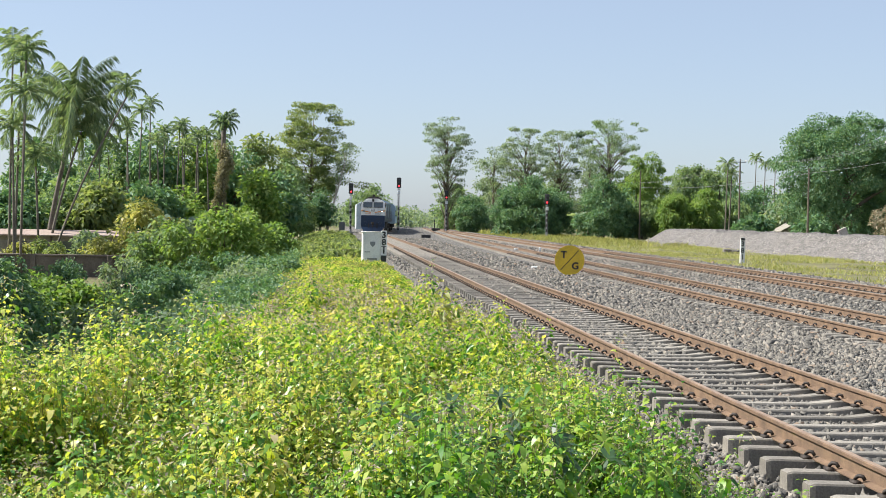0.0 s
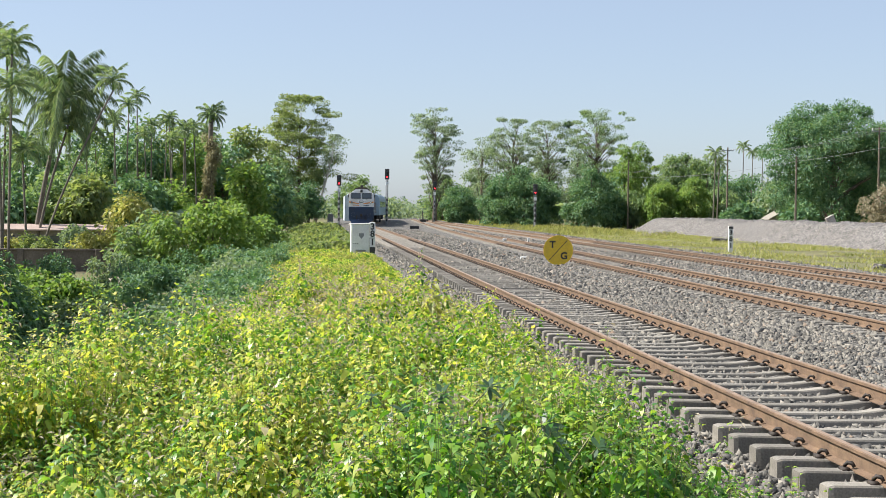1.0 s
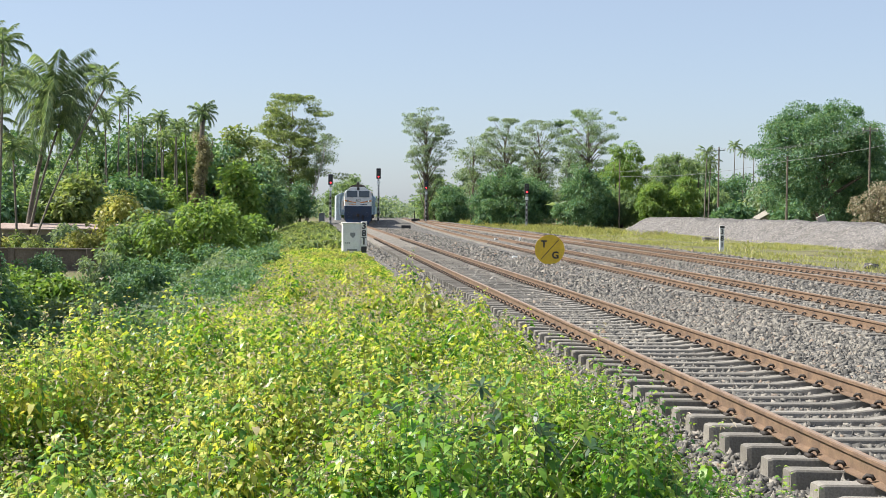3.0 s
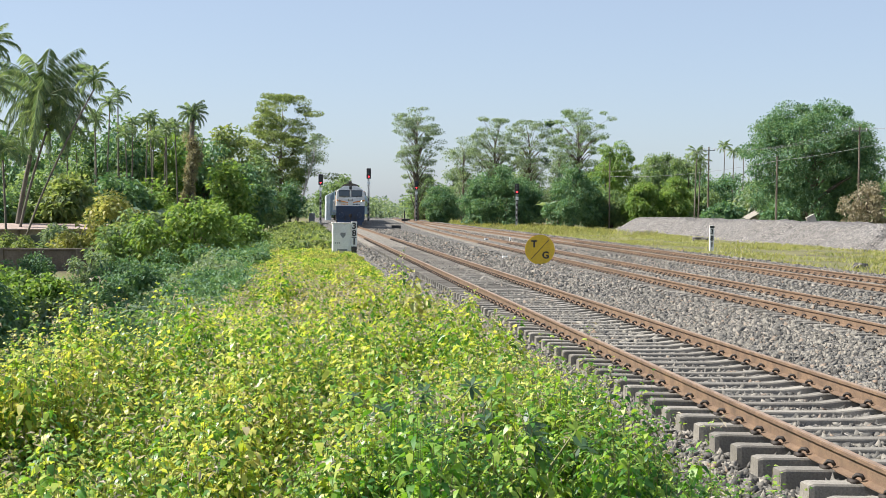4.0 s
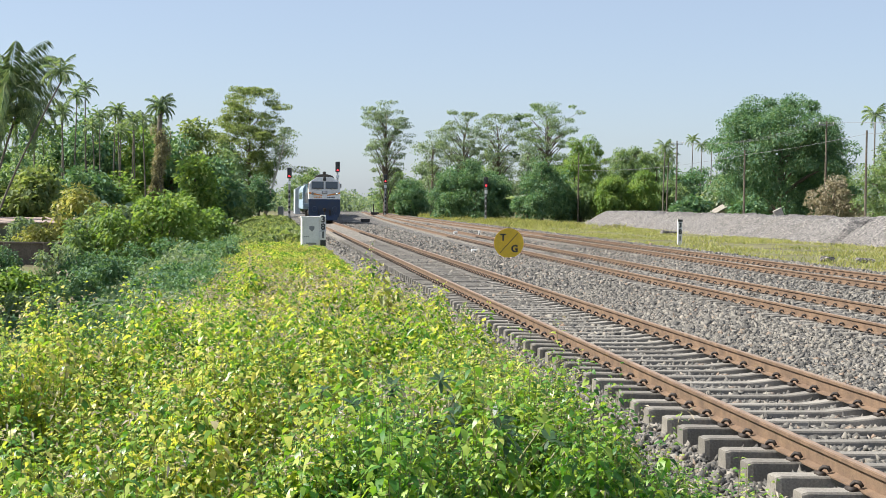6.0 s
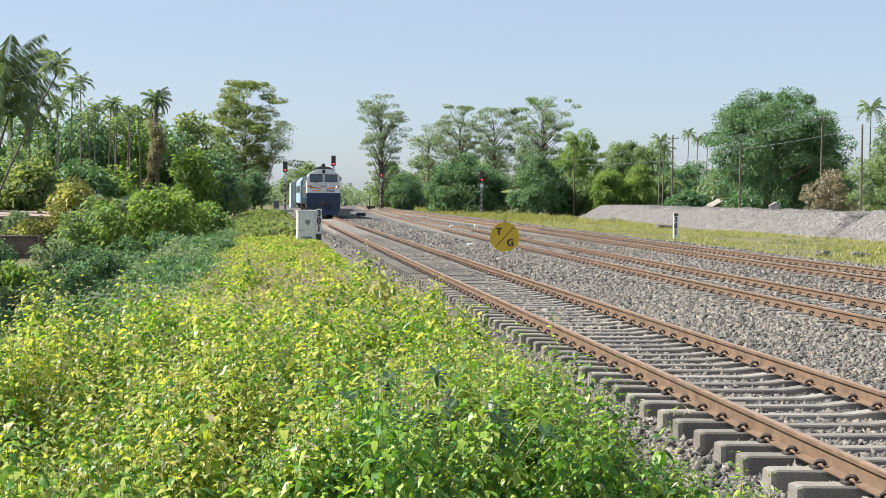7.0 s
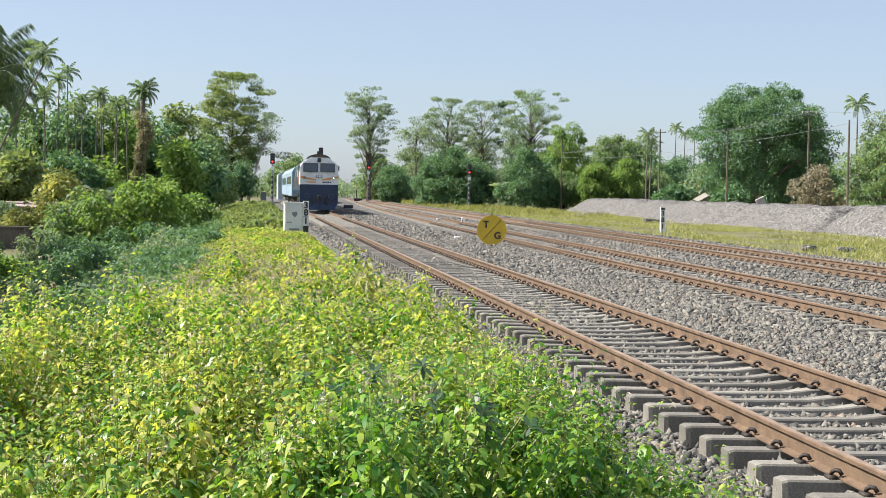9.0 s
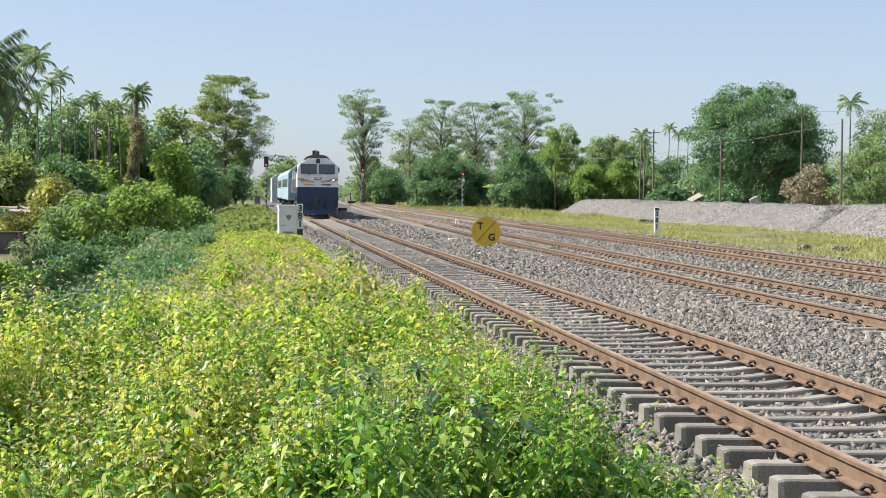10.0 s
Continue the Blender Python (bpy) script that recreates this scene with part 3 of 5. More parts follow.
def locomotive():
    """A diesel locomotive, its front at y = 0 and its length away along +y, rail tops at z = 0."""
    t = thing("locomotive", None, "white and dark blue diesel locomotive, headlamp lit", "locomotive")
    W, LEN = 1.55, 19.6
    # dark lower front: anticlimber, skirt and snow plough
    s = Shape()
    s.prism([(-W, 0.75), (-W, 2.02), (W, 2.02), (W, 0.75), (W - 0.12, 0.42), (1.1, 0.30), (-1.1, 0.30), (-W + 0.12, 0.42)], "y", 0.0, 0.55)
    part("front_skirt", bevelled(s, "front_skirt", M["loco_blue"], 0.03), None, t, "dark blue front below the cab")
    s = Shape()
    s.add([(-1.38, -0.02, 0.62), (1.38, -0.02, 0.62), (1.25, -0.16, 0.14), (0, -0.26, 0.12), (-1.25, -0.16, 0.14), (0, -0.08, 0.62),
           (-1.38, 0.12, 0.62), (1.38, 0.12, 0.62), (1.25, 0.0, 0.14), (0, -0.1, 0.12), (-1.25, 0.0, 0.14), (0, 0.0, 0.62)],
          [(0, 5, 3, 4), (5, 1, 2, 3), (6, 10, 9, 11), (11, 9, 8, 7), (0, 6, 11, 5), (5, 11, 7, 1), (4, 3, 9, 10), (3, 2, 8, 9), (0, 4, 10, 6), (1, 7, 8, 2)])
    part("cattle_guard", s, M["loco_blue"], t, "dark blue plough under the front")
    for x in (-0.98, 0.98):
        s = Shape()
        s.tube([(x, 0.0, 1.12), (x, -0.34, 1.12)], [0.13, 0.10], 12)
        s.tube([(x, -0.34, 1.12), (x, -0.40, 1.12)], [0.24, 0.23], 16)
        part("buffer", s, M["loco_blue"], t, "round dark buffer")
    s = Shape()
    s.box(-0.16, 0.16, -0.42, 0.0, 0.92, 1.22, 0.03)
    s.tube([(0, -0.3, 1.0), (0.02, -0.36, 0.62), (0, -0.28, 0.45)], 0.035, 8)
    part("coupler", s, M["underframe"], t, "black centre coupler")
    for x in (-0.55, 0.5, 0.62):
        s = Shape()
        s.tube([(x, -0.05, 1.05), (x - 0.02, -0.16, 0.75), (x + 0.03, -0.1, 0.5)], 0.028, 6)
        part("brake_hose", s, M["underframe"], t, "hanging black brake hose")

    # cab: sloped upper front, chamfered roof
    s = Shape()
    prof = [(-W, 2.0), (-W, 3.30), (-1.36, 3.62), (-0.72, 4.02), (0.72, 4.02), (1.36, 3.62), (W, 3.30), (W, 2.0)]
    n = len(prof)
    rings = []
    for y in (0.03, 0.06, 3.1):
        for x, z in prof:
            k = (z - 2.0) / 2.0
            rings.append((x * (0.985 if y < 0.05 else 1), y + (0.34 * max(0.0, k - 0.32) if y < 1 else 0), z))
    fs = [tuple(range(n - 1, -1, -1)), tuple(range(2 * n, 3 * n))]
    for r in range(2):
        fs += [(r * n + i, r * n + (i + 1) % n, r * n + n + (i + 1) % n, r * n + n + i) for i in range(n)]
    s.add(rings, fs)
    cab = part("cab", s, M["loco_white"], t, "white cab with two windscreens")

    def front_y(z):
        return 0.03 + 0.34 * max(0.0, (z - 2.0) / 2.0 - 0.32)

    for sx in (-1, 1):
        xa, xb = sorted((0.13 * sx, 1.24 * sx))
        z0, z1 = 2.98, 3.56
        s = Shape()
        g = 0.035
        for a, b, c, d in ((xa - g, xb + g, z0 - g, z0), (xa - g, xb + g, z1, z1 + g), (xa - g, xa, z0, z1), (xb, xb + g, z0, z1)):
            s.add([(a, front_y(c) - 0.035, c), (b, front_y(c) - 0.035, c), (b, front_y(d) - 0.035, d), (a, front_y(d) - 0.035, d),
                   (a, front_y(c) + 0.03, c), (b, front_y(c) + 0.03, c), (b, front_y(d) + 0.03, d), (a, front_y(d) + 0.03, d)],
                  [(0, 1, 2, 3), (7, 6, 5, 4), (0, 4, 5, 1), (1, 5, 6, 2), (2, 6, 7, 3), (3, 7, 4, 0)])
        w = part("windscreen_frame", s, M["black"], cab, "black rubber windscreen frame")
        s = Shape()
        s.add([(xa, front_y(z0) - 0.012, z0), (xb, front_y(z0) - 0.012, z0), (xb, front_y(z1) - 0.012, z1), (xa, front_y(z1) - 0.012, z1),
               (xa, front_y(z0) + 0.02, z0), (xb, front_y(z0) + 0.02, z0), (xb, front_y(z1) + 0.02, z1), (xa, front_y(z1) + 0.02, z1)],
              [(0, 1, 2, 3), (7, 6, 5, 4), (0, 4, 5, 1), (1, 5, 6, 2), (2, 6, 7, 3), (3, 7, 4, 0)])
        part("windscreen", s, M["glass"], cab, "dark reflecting windscreen")
        s = Shape()
        xm = 0.62 * sx
        s.tube([(xm, front_y(2.86) - 0.05, 2.86), (xm + 0.3 * sx, front_y(3.1) - 0.06, 3.12)], 0.018, 5)
        part("wiper", s, M["black"], cab)
        s = Shape()
        s.box(*sorted((W * sx, (W + 0.12) * sx)), 0.55, 0.62, 3.05, 3.4, 0.015)
        part("wing_mirror", s, M["black"], cab)
        # side window and door of the cab
        s = Shape()
        s.box(*sorted(((W - 0.01) * sx, (W + 0.015) * sx)), 0.75, 1.55, 2.95, 3.5, 0.01)
        part("side_window", s, M["glass"], cab, "dark side window")
        s = Shape()
        s.box(*sorted(((W - 0.01) * sx, (W + 0.02) * sx)), 1.85, 2.5, 2.05, 3.55, 0.012)
        part("cab_door", s, M["orange"], cab, "weathered orange cab door")
        # V-shaped orange band across the front
        s = Shape()
        s.add([(0.25 * sx, 0.018, 2.40), (W * 0.985 * sx, 0.018, 2.66), (W * 0.985 * sx, 0.018, 2.50), (0.25 * sx, 0.018, 2.32),
               (0.25 * sx, 0.05, 2.40), (W * 0.985 * sx, 0.05, 2.66), (W * 0.985 * sx, 0.05, 2.50), (0.25 * sx, 0.05, 2.32)],
              [(0, 1, 2, 3), (7, 6, 5, 4), (0, 4, 5, 1), (1, 5, 6, 2), (2, 6, 7, 3), (3, 7, 4, 0)])
        part("front_band", s, M["orange"], cab, "orange band that falls towards the middle")
        # lamp clusters
        s = Shape()
        s.tube([(1.18 * sx, 0.03, 2.52), (1.18 * sx, -0.035, 2.52)], [0.13, 0.12], 14)
        part("marker_lamp", s, M["grey_steel"], cab)
        # lettering on the front, drawn as bars
        s = Shape()
        for k in range(5):
            s.box(*sorted(((0.28 + 0.15 * k) * sx, (0.39 + 0.15 * k) * sx)), 0.012, 0.04, 2.14, 2.24)
        part("letter_bars", s, M["orange"] if sx < 0 else M["loco_blue"], cab, "row of small painted letter bars")
    s = Shape()
    s.tube([(1.18, -0.036, 2.52), (1.18, -0.05, 2.52)], 0.048, 14)
    part("headlamp", s, M["head_lamp"], cab, "lit round headlamp")
    s = Shape()
    s.box(-0.27, 0.27, -0.035, 0.06, 2.50, 2.76, 0.04)
    nb = part("number_box", s, M["grey_steel"], cab, "grey number box")
    s = Shape()
    for k in range(3):
        s.box(-0.17 + 0.13 * k, -0.08 + 0.13 * k, -0.042, -0.03, 2.56, 2.70)
    part("number_bars", s, M["white"], nb)
    s = Shape()
    s.box(-0.15, 0.15, front_y(3.85) - 0.10, 0.7, 3.66, 4.0, 0.05)
    part("top_lamp_housing", s, M["black"], cab, "black roof lamp housing")
    s = Shape()
    s.prism([(0.95 * math.cos(math.pi * k / 10), 3.93 + 0.36 * math.sin(math.pi * k / 10)) for k in range(11)][::-1], "y", 0.9, 3.6)
    s.tube([(0, 1.2, 4.2), (0, 1.2, 4.45), (0, 1.2, 4.52)], [0.15, 0.17, 0.12], 10)
    part("roof_hood", s, M["underframe"], t, "rounded black roof hood with a horn")
    # narrow hood with walkway
    s = Shape()
    s.prism([(-1.36, 1.62), (-1.36, 3.50), (-0.80, 3.95), (0.80, 3.95), (1.36, 3.50), (1.36, 1.62)], "y", 3.1, LEN - 1.2)
    hood = part("engine_hood", bevelled(s, "engine_hood", M["hood_teal"], 0.03), None, t, "dark teal engine hood")
    for sx in (-1, 1):
        for k in range(11):
            s = Shape()
            y = 3.7 + 1.3 * k
            s.box(*sorted((1.34 * sx, 1.385 * sx)), y, y + 1.05, 1.8, 3.2, 0.012)
            part("hood_door", s, (M["loco_blue"], M["hood_teal"], M["coach_blue"], M["grey_steel"])[k % 4], hood)
        s = Shape()
        for k in range(11):
            y = 3.3 + 1.5 * k
            s.tube([(1.5 * sx, y, 1.62), (1.5 * sx, y, 2.62)], 0.022, 6)
        s.tube([(1.5 * sx, 3.2, 2.62), (1.5 * sx, LEN - 1.0, 2.62)], 0.022, 6)
        part("handrail", s, M["grey_steel"], t, "grey walkway handrail")
    s = Shape()
    s.box(-W, W, 0.5, LEN, 1.28, 1.62, 0.03)
    part("underframe", s, M["loco_blue"], t, "dark blue underframe and walkway")
    s = Shape()
    s.prism([(-1.3, 1.28), (-1.2, 0.5), (1.2, 0.5), (1.3, 1.28)], "y", 7.6, 12.0)
    part("fuel_tank", s, M["underframe"], t, "black fuel tank")
    bogie(t, 3.9, 3, 3.7)
    bogie(t, LEN - 3.9, 3, 3.7)
    t.scale = (0.97, 1.0, 1.06)
    return t


def coach(front):
    """A passenger coach, white with pale blue bands, its front end at y = 0."""
    t = thing("passenger_coach", None, "pale blue and white passenger coach", "coach", "coaches of the train")
    W, LEN = 1.6, 22.3
    s = Shape()
    s.prism([(-W, 1.05), (-W, 3.35), (-1.35, 3.75), (-0.7, 4.02), (0.7, 4.02), (1.35, 3.75), (W, 3.35), (W, 1.05)], "y", 0.0, LEN)
    part("body", bevelled(s, "body", M["coach_blue"], 0.04), None, t, "light blue coach body")
    for sx in (-1, 1):
        s = Shape()
        s.box(*sorted(((W - 0.005) * sx, (W + 0.012) * sx)), 0.1, LEN - 0.1, 1.15, 2.05)
        part("side_band", s, M["loco_sky"], t, "pale blue band below the windows")
        for k in range(14):
            s = Shape()
            y = 2.2 + 1.35 * k
            s.box(*sorted(((W - 0.005) * sx, (W + 0.02) * sx)), y, y + 0.75, 2.2, 2.95, 0.012)
            part("coach_window", s, M["glass"], t)
        for y in (0.6, LEN - 1.4):
            s = Shape()
            s.box(*sorted(((W - 0.005) * sx, (W + 0.02) * sx)), y, y + 0.8, 1.15, 3.05, 0.012)
            part("coach_door", s, M["loco_sky"], t)
    s = Shape()
    s.box(-0.55, 0.55, -0.35, 0.0, 1.1, 3.2, 0.04)
    part("gangway", s, M["black"], t, "black rubber gangway")
    s = Shape()
    s.box(-1.25, 1.25, 7.0, 15.0, 0.55, 1.05, 0.04)
    part("underfloor_boxes", s, M["underframe"], t)
    bogie(t, 3.8, 2, 2.6)
    bogie(t, LEN - 3.8, 2, 2.6)
    return t


TRAIN = [(locomotive(), 0.0, 3.9, 15.7)]
first_coach = coach(0)
TRAIN.append((first_coach, 20.5, 3.8, 18.5))
for k in range(3):
    TRAIN.append((copy_thing(first_coach, pose(0, 0, 0)), 20.5 + 23.2 * (k + 1), 3.8, 18.5))


# ------------------------------------------------------------------ signals, signs and boxes beside the line
def signal(x, y, h, label, arms=True, lit=True):
    z = float(land(x, y))
    t = thing("railway_signal", pose(x, y, z), label, "signal", "colour light signals")
    h = h - z
    s = Shape()
    s.box(-0.3, 0.3, -0.3, 0.3, -0.25, 0.35, 0.03)
    part("base", s, M["concrete"], t, "concrete base")
    s = Shape()
    s.tube([(0, 0, 0.2), (0, 0, h - 1.2)], [0.12, 0.09], 10)
    part("post", s, M["grey_steel"], t, "grey steel post")
    for k in range(5):
        z0 = 0.9 + k * 0.7
        s = Shape()
        s.tube([(0, 0, z0), (0, 0, z0 + 0.35)], 0.122, 10)
        part("band", s, M["black"], t, "black painted band")
    s = Shape()
    s.box(-0.31, 0.31, -0.10, 0.16, h - 1.4, h + 0.05, 0.06)
    head = part("signal_head", s, M["black"], t, "black signal head")
    for k in range(3):
        zc = h - 0.26 - 0.42 * k
        s = Shape()
        vs, fs = [], []
        for j in range(9):
            a = math.pi * (j / 8) * 1.2 - 0.1 * math.pi
            vs += [(0.15 * math.cos(a), -0.10, zc + 0.15 * math.sin(a)), (0.15 * math.cos(a), -0.36, zc + 0.15 * math.sin(a)),
                   (0.165 * math.cos(a), -0.10, zc + 0.165 * math.sin(a)), (0.165 * math.cos(a), -0.36, zc + 0.165 * math.sin(a))]
        for j in range(8):
            o = 4 * j
            fs += [(o, o + 1, o + 5, o + 4), (o + 2, o + 6, o + 7, o + 3), (o + 1, o + 3, o + 7, o + 5)]
        s.add(vs, fs)
        part("lens_hood", s, M["black"], head)
        s = Shape()
        s.tube([(0, -0.09, zc), (0, -0.125, zc)], [0.115, 0.10], 14)
        part("lens", s, M["red_lamp"] if k == 2 and lit else M["glass"], head, "lit red lens" if k == 2 and lit else "dark lens")
    s = Shape()
    for sx in (-0.17, 0.17):
        s.tube([(sx, 0.16, 0.3), (sx, 0.16, h - 1.3)], 0.018, 5)
    for k in range(int((h - 1.8) / 0.35)):
        s.tube([(-0.17, 0.16, 0.5 + 0.35 * k), (0.17, 0.16, 0.5 + 0.35 * k)], 0.012, 4)
    part("ladder", s, M["grey_steel"], t)
    if arms:
        s = Shape()
        s.box(-0.2, 0.2, -0.14, -0.09, h - 2.2, h - 1.75, 0.012)
        part("sign_plate", s, M["white"], t, "small white plate")
    return t


signal(3.1, 200, 6.6, "tall signal showing red beside the bushes")
signal(9.8, 204, 7.6, "tall signal showing red between the tracks")
signal(19.6, 243, 6.7, "signal showing red below the thin tree")
signal(30.0, 200, 5.65, "striped signal before the dark trees", arms=True)


def glyphs(parent, text, x, y, z, size, material, depth=0.006, name="lettering"):
    """Raised letters that face -y."""
    cu = bpy.data.curves.new(name, "FONT")
    cu.body, cu.size, cu.align_x, cu.align_y, cu.extrude = text, size, "CENTER", "CENTER", depth
    cu.offset = 0.035 * size
    tmp = new(name, cu)
    dg = bpy.context.evaluated_depsgraph_get()
    me = bpy.data.meshes.new_from_object(tmp.evaluated_get(dg))
    bpy.data.objects.remove(tmp)
    me.materials.clear()
    me.materials.append(material)
    ob = new(name, me)
    ob.parent = parent
    ob.matrix_basis = pose(x, y, z, 90, 0, 0)
    return ob


def round_sign():
    x, y = 9.15, 55.0
    z = -0.14
    t = thing("round_sign", pose(x, y, z, 0, 0, -4), "round yellow railway board lettered T and G", "sign")
    R, zc = 0.565, 0.86 - z - 0.32
    s = Shape()
    s.tube([(0, -0.012, zc), (0, 0.012, zc)], R, 48)
    part("disc", s, M["yellow"], t, "faded yellow disc")
    s = Shape()
    s.box(-0.03, 0.03, 0.014, 0.07, -0.3, zc + 0.3, 0.006)
    part("post", s, M["black"], t, "dark steel post")
    s = Shape()
    s.box(-0.16, 0.16, -0.08, 0.2, -0.1, 0.08, 0.03)
    part("footing", s, M["concrete"], t, "concrete footing")
    s = Shape()
    s.box(-0.5, 0.5, -0.019, -0.0125, -0.012, 0.012)
    bar = part("slash", s, M["black"], t, "black slash")
    bar.matrix_basis = pose(0, 0, zc, 0, -48, 0)
    glyphs(t, "T", -0.22, -0.013, zc + 0.20, 0.36, M["black"])
    glyphs(t, "G", 0.22, -0.013, zc - 0.22, 0.36, M["black"])


round_sign()


def location_box():
    x, y = 2.3, 75.0
    z = float(land(x, y))
    t = thing("location_box", pose(x, y, z, 0, 0, 3), "white painted lineside cabinet with a kilometre board", "cabinet")
    h = 1.30 - z
    s = Shape()
    s.box(-0.53, 0.40, -0.3, 0.3, 0.16, h - 0.05, 0.02)
    part("body", s, M["white"], t, "white steel cabinet")
    s = Shape()
    s.box(-0.57, 0.44, -0.34, 0.34, h - 0.05, h, 0.015)
    part("lid", s, M["white"], t, "overhanging lid")
    s = Shape()
    s.box(-0.50, 0.37, -0.34, 0.32, -0.2, 0.16, 0.02)
    part("plinth", s, M["concrete"], t, "concrete plinth")
    s = Shape()
    s.box(-0.48, 0.34, -0.315, -0.29, 0.22, h - 0.12, 0.01)
    door = part("door", s, M["white"], t, "white door")
    s = Shape()
    s.prism([(-0.14, h * 0.62), (0.0, h * 0.53), (0.12, h * 0.62), (0.12, h * 0.70), (-0.14, h * 0.70)], "y", -0.325, -0.312)
    part("lock_plate", s, M["grey_steel"], door, "dark lock plate")
    s = Shape()
    for k in range(3):
        s.box(-0.42 + 0.1 * k, -0.36 + 0.1 * k, -0.322, -0.312, 0.62, 0.68)
    part("stencil_bars", s, M["grey_steel"], door)
    s = Shape()
    s.box(-0.30, 0.22, -0.345, -0.318, 0.24, 0.34, 0.01)
    part("vent", s, M["grey_steel"], door)
    # kilometre board
    s = Shape()
    s.box(0.41, 0.70, -0.36, -0.26, 0.0, h + 0.06, 0.015)
    board = part("kilometre_board", s, M["white"], t, "narrow white board with black numerals")
    for k, ch in ((0, "3"), (1, "8"), (2, "1")):
        glyphs(board, ch, 0.555, -0.363, h - 0.17 - 0.37 * k - (0.05 if k == 2 else 0), 0.44, M["black"], name="numeral")
    s = Shape()
    s.box(0.43, 0.68, -0.368, -0.361, h - 0.76, h - 0.725)
    part("dividing_line", s, M["black"], board)
    s = Shape()
    s.box(0.415, 0.695, -0.368, -0.361, h - 1.52, h - 1.20)
    part("black_square", s, M["black"], board)


location_box()


def kilometre_post():
    x, y = 25.0, 87.0
    z = float(land(x, y))
    t = thing("kilometre_post", pose(x, y, z), "white kilometre post with black numerals in the grass", "post")
    s = Shape()
    s.box(-0.14, 0.14, -0.08, 0.08, -0.2, 1.22 - z, 0.02)
    part("post", s, M["white"], t, "white concrete post")
    s = Shape()
    s.box(-0.145, 0.145, -0.088, -0.079, 1.06 - z, 1.21 - z)
    part("black_cap", s, M["black"], t)
    for k, ch in enumerate("381"):
        glyphs(t, ch, 0.0, -0.084, 0.84 - z - 0.40 * k, 0.40, M["black"], name="numeral")


kilometre_post()


def relay_box():
    t = thing("relay_box", pose(2.0, 205, float(land(2.0, 205))), "small grey relay box on legs near the signal", "cabinet")
    s = Shape()
    s.box(-0.4, 0.4, -0.25, 0.25, 0.6, 1.75, 0.03)
    part("body", s, M["grey_steel"], t)
    for sx in (-0.32, 0.32):
        s = Shape()
        s.box(sx - 0.05, sx + 0.05, -0.05, 0.05, -0.2, 0.6)
        part("leg", s, M["grey_steel"], t)
    # point machine beside the track
    t = thing("point_machine", pose(18.1, 246, -0.1), "dark point machine beside the track", "machine")
    s = Shape()
    s.box(-0.7, 0.7, -0.4, 0.4, -0.1, 0.55, 0.05)
    part("case", s, M["black"], t)
    s = Shape()
    s.tube([(-0.2, 0, 0.5), (-0.25, 0, 1.9)], 0.10, 8)
    part("lever", s, M["black"], t)


relay_box()


def low_marker(x, y, w, h, material, label):
    z = -0.12
    t = thing("track_marker", pose(x, y, z), label, "marker", "small lineside markers")
    s = Shape()
    s.box(-w / 2, w / 2, -0.06, 0.06, -0.12, h, 0.02)
    part("block", s, material, t)
    s = Shape()
    s.box(-w * 0.3, w * 0.3, -0.072, -0.058, h * 0.35, h * 0.6)
    part("stripe", s, M["black"], t)


low_marker(8.9, 62.5, 0.28, 0.18, M["white"], "small white marker stone on the ballast")
low_marker(12.9, 99.0, 0.5, 0.25, M["white"], "low white marker on the ballast between tracks")
low_marker(13.4, 92.0, 0.12, 0.45, M["white"], "thin white peg on the ballast between tracks")
low_marker(10.6, 158.0, 1.0, 0.4, M["black"], "dark concrete block between the tracks")


# ------------------------------------------------------------------ heaps of stone beyond the tracks
def heap(x, y0, y1, w, h, seed):
    rng = np.random.default_rng(seed)
    nu, nv = 46, 200
    u = np.linspace(-1, 1, nu)
    vv = np.linspace(y0, y1, nv)
    U, V = np.meshgrid(u, vv)
    hump = np.clip((1 - np.abs(U)) / 0.55, 0, 1)
    ends = np.clip(np.minimum(V - y0, y1 - V) / (h * 1.5), 0, 1)
    # tipped load by load: cones that run into one another
    load = np.abs(np.mod((V - y0 + 1.5 * np.sin(V * 0.4)) / 11.0, 1.0) - 0.5) * 2
    prof = np.minimum(hump, ends) * (1 - 0.13 * load ** 3)
    z = h * (prof - 0.06 * prof * prof)
    lump = np.array([[noise.noise(Vector((float(a) * 2, float(b) * 0.35, seed))) + 0.5 * noise.noise(Vector((float(a) * 6, float(b) * 1.1, seed))) for a in r1] for r1, b in zip(U, vv)])
    z = z + 0.10 * h * lump * prof + rng.normal(0, 0.035, z.shape)
    X = x + U * w / 2 + 0.03 * (V - 90) + 0.25 * lump - 0.35 * load ** 3 * np.sign(U)
    base = -0.45
    i = (np.arange(nv - 1)[:, None] * nu + np.arange(nu - 1)[None]).ravel()
    tris = np.concatenate([np.stack([i, i + 1, i + nu + 1], 1), np.stack([i, i + nu + 1, i + nu], 1)])
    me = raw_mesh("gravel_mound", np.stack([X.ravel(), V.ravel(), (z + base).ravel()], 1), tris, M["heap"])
    tagged(new("gravel_mound", me), "long mound of pale grey crushed stone beyond the tracks", "gravel mound", "heaps of crushed stone")


heap(40.9, 47, 93, 9.5, 1.98, 1)
heap(40.1, 90, 141, 9.5, 1.90, 2)
heap(41.0, 137, 182, 9.5, 1.85, 3)


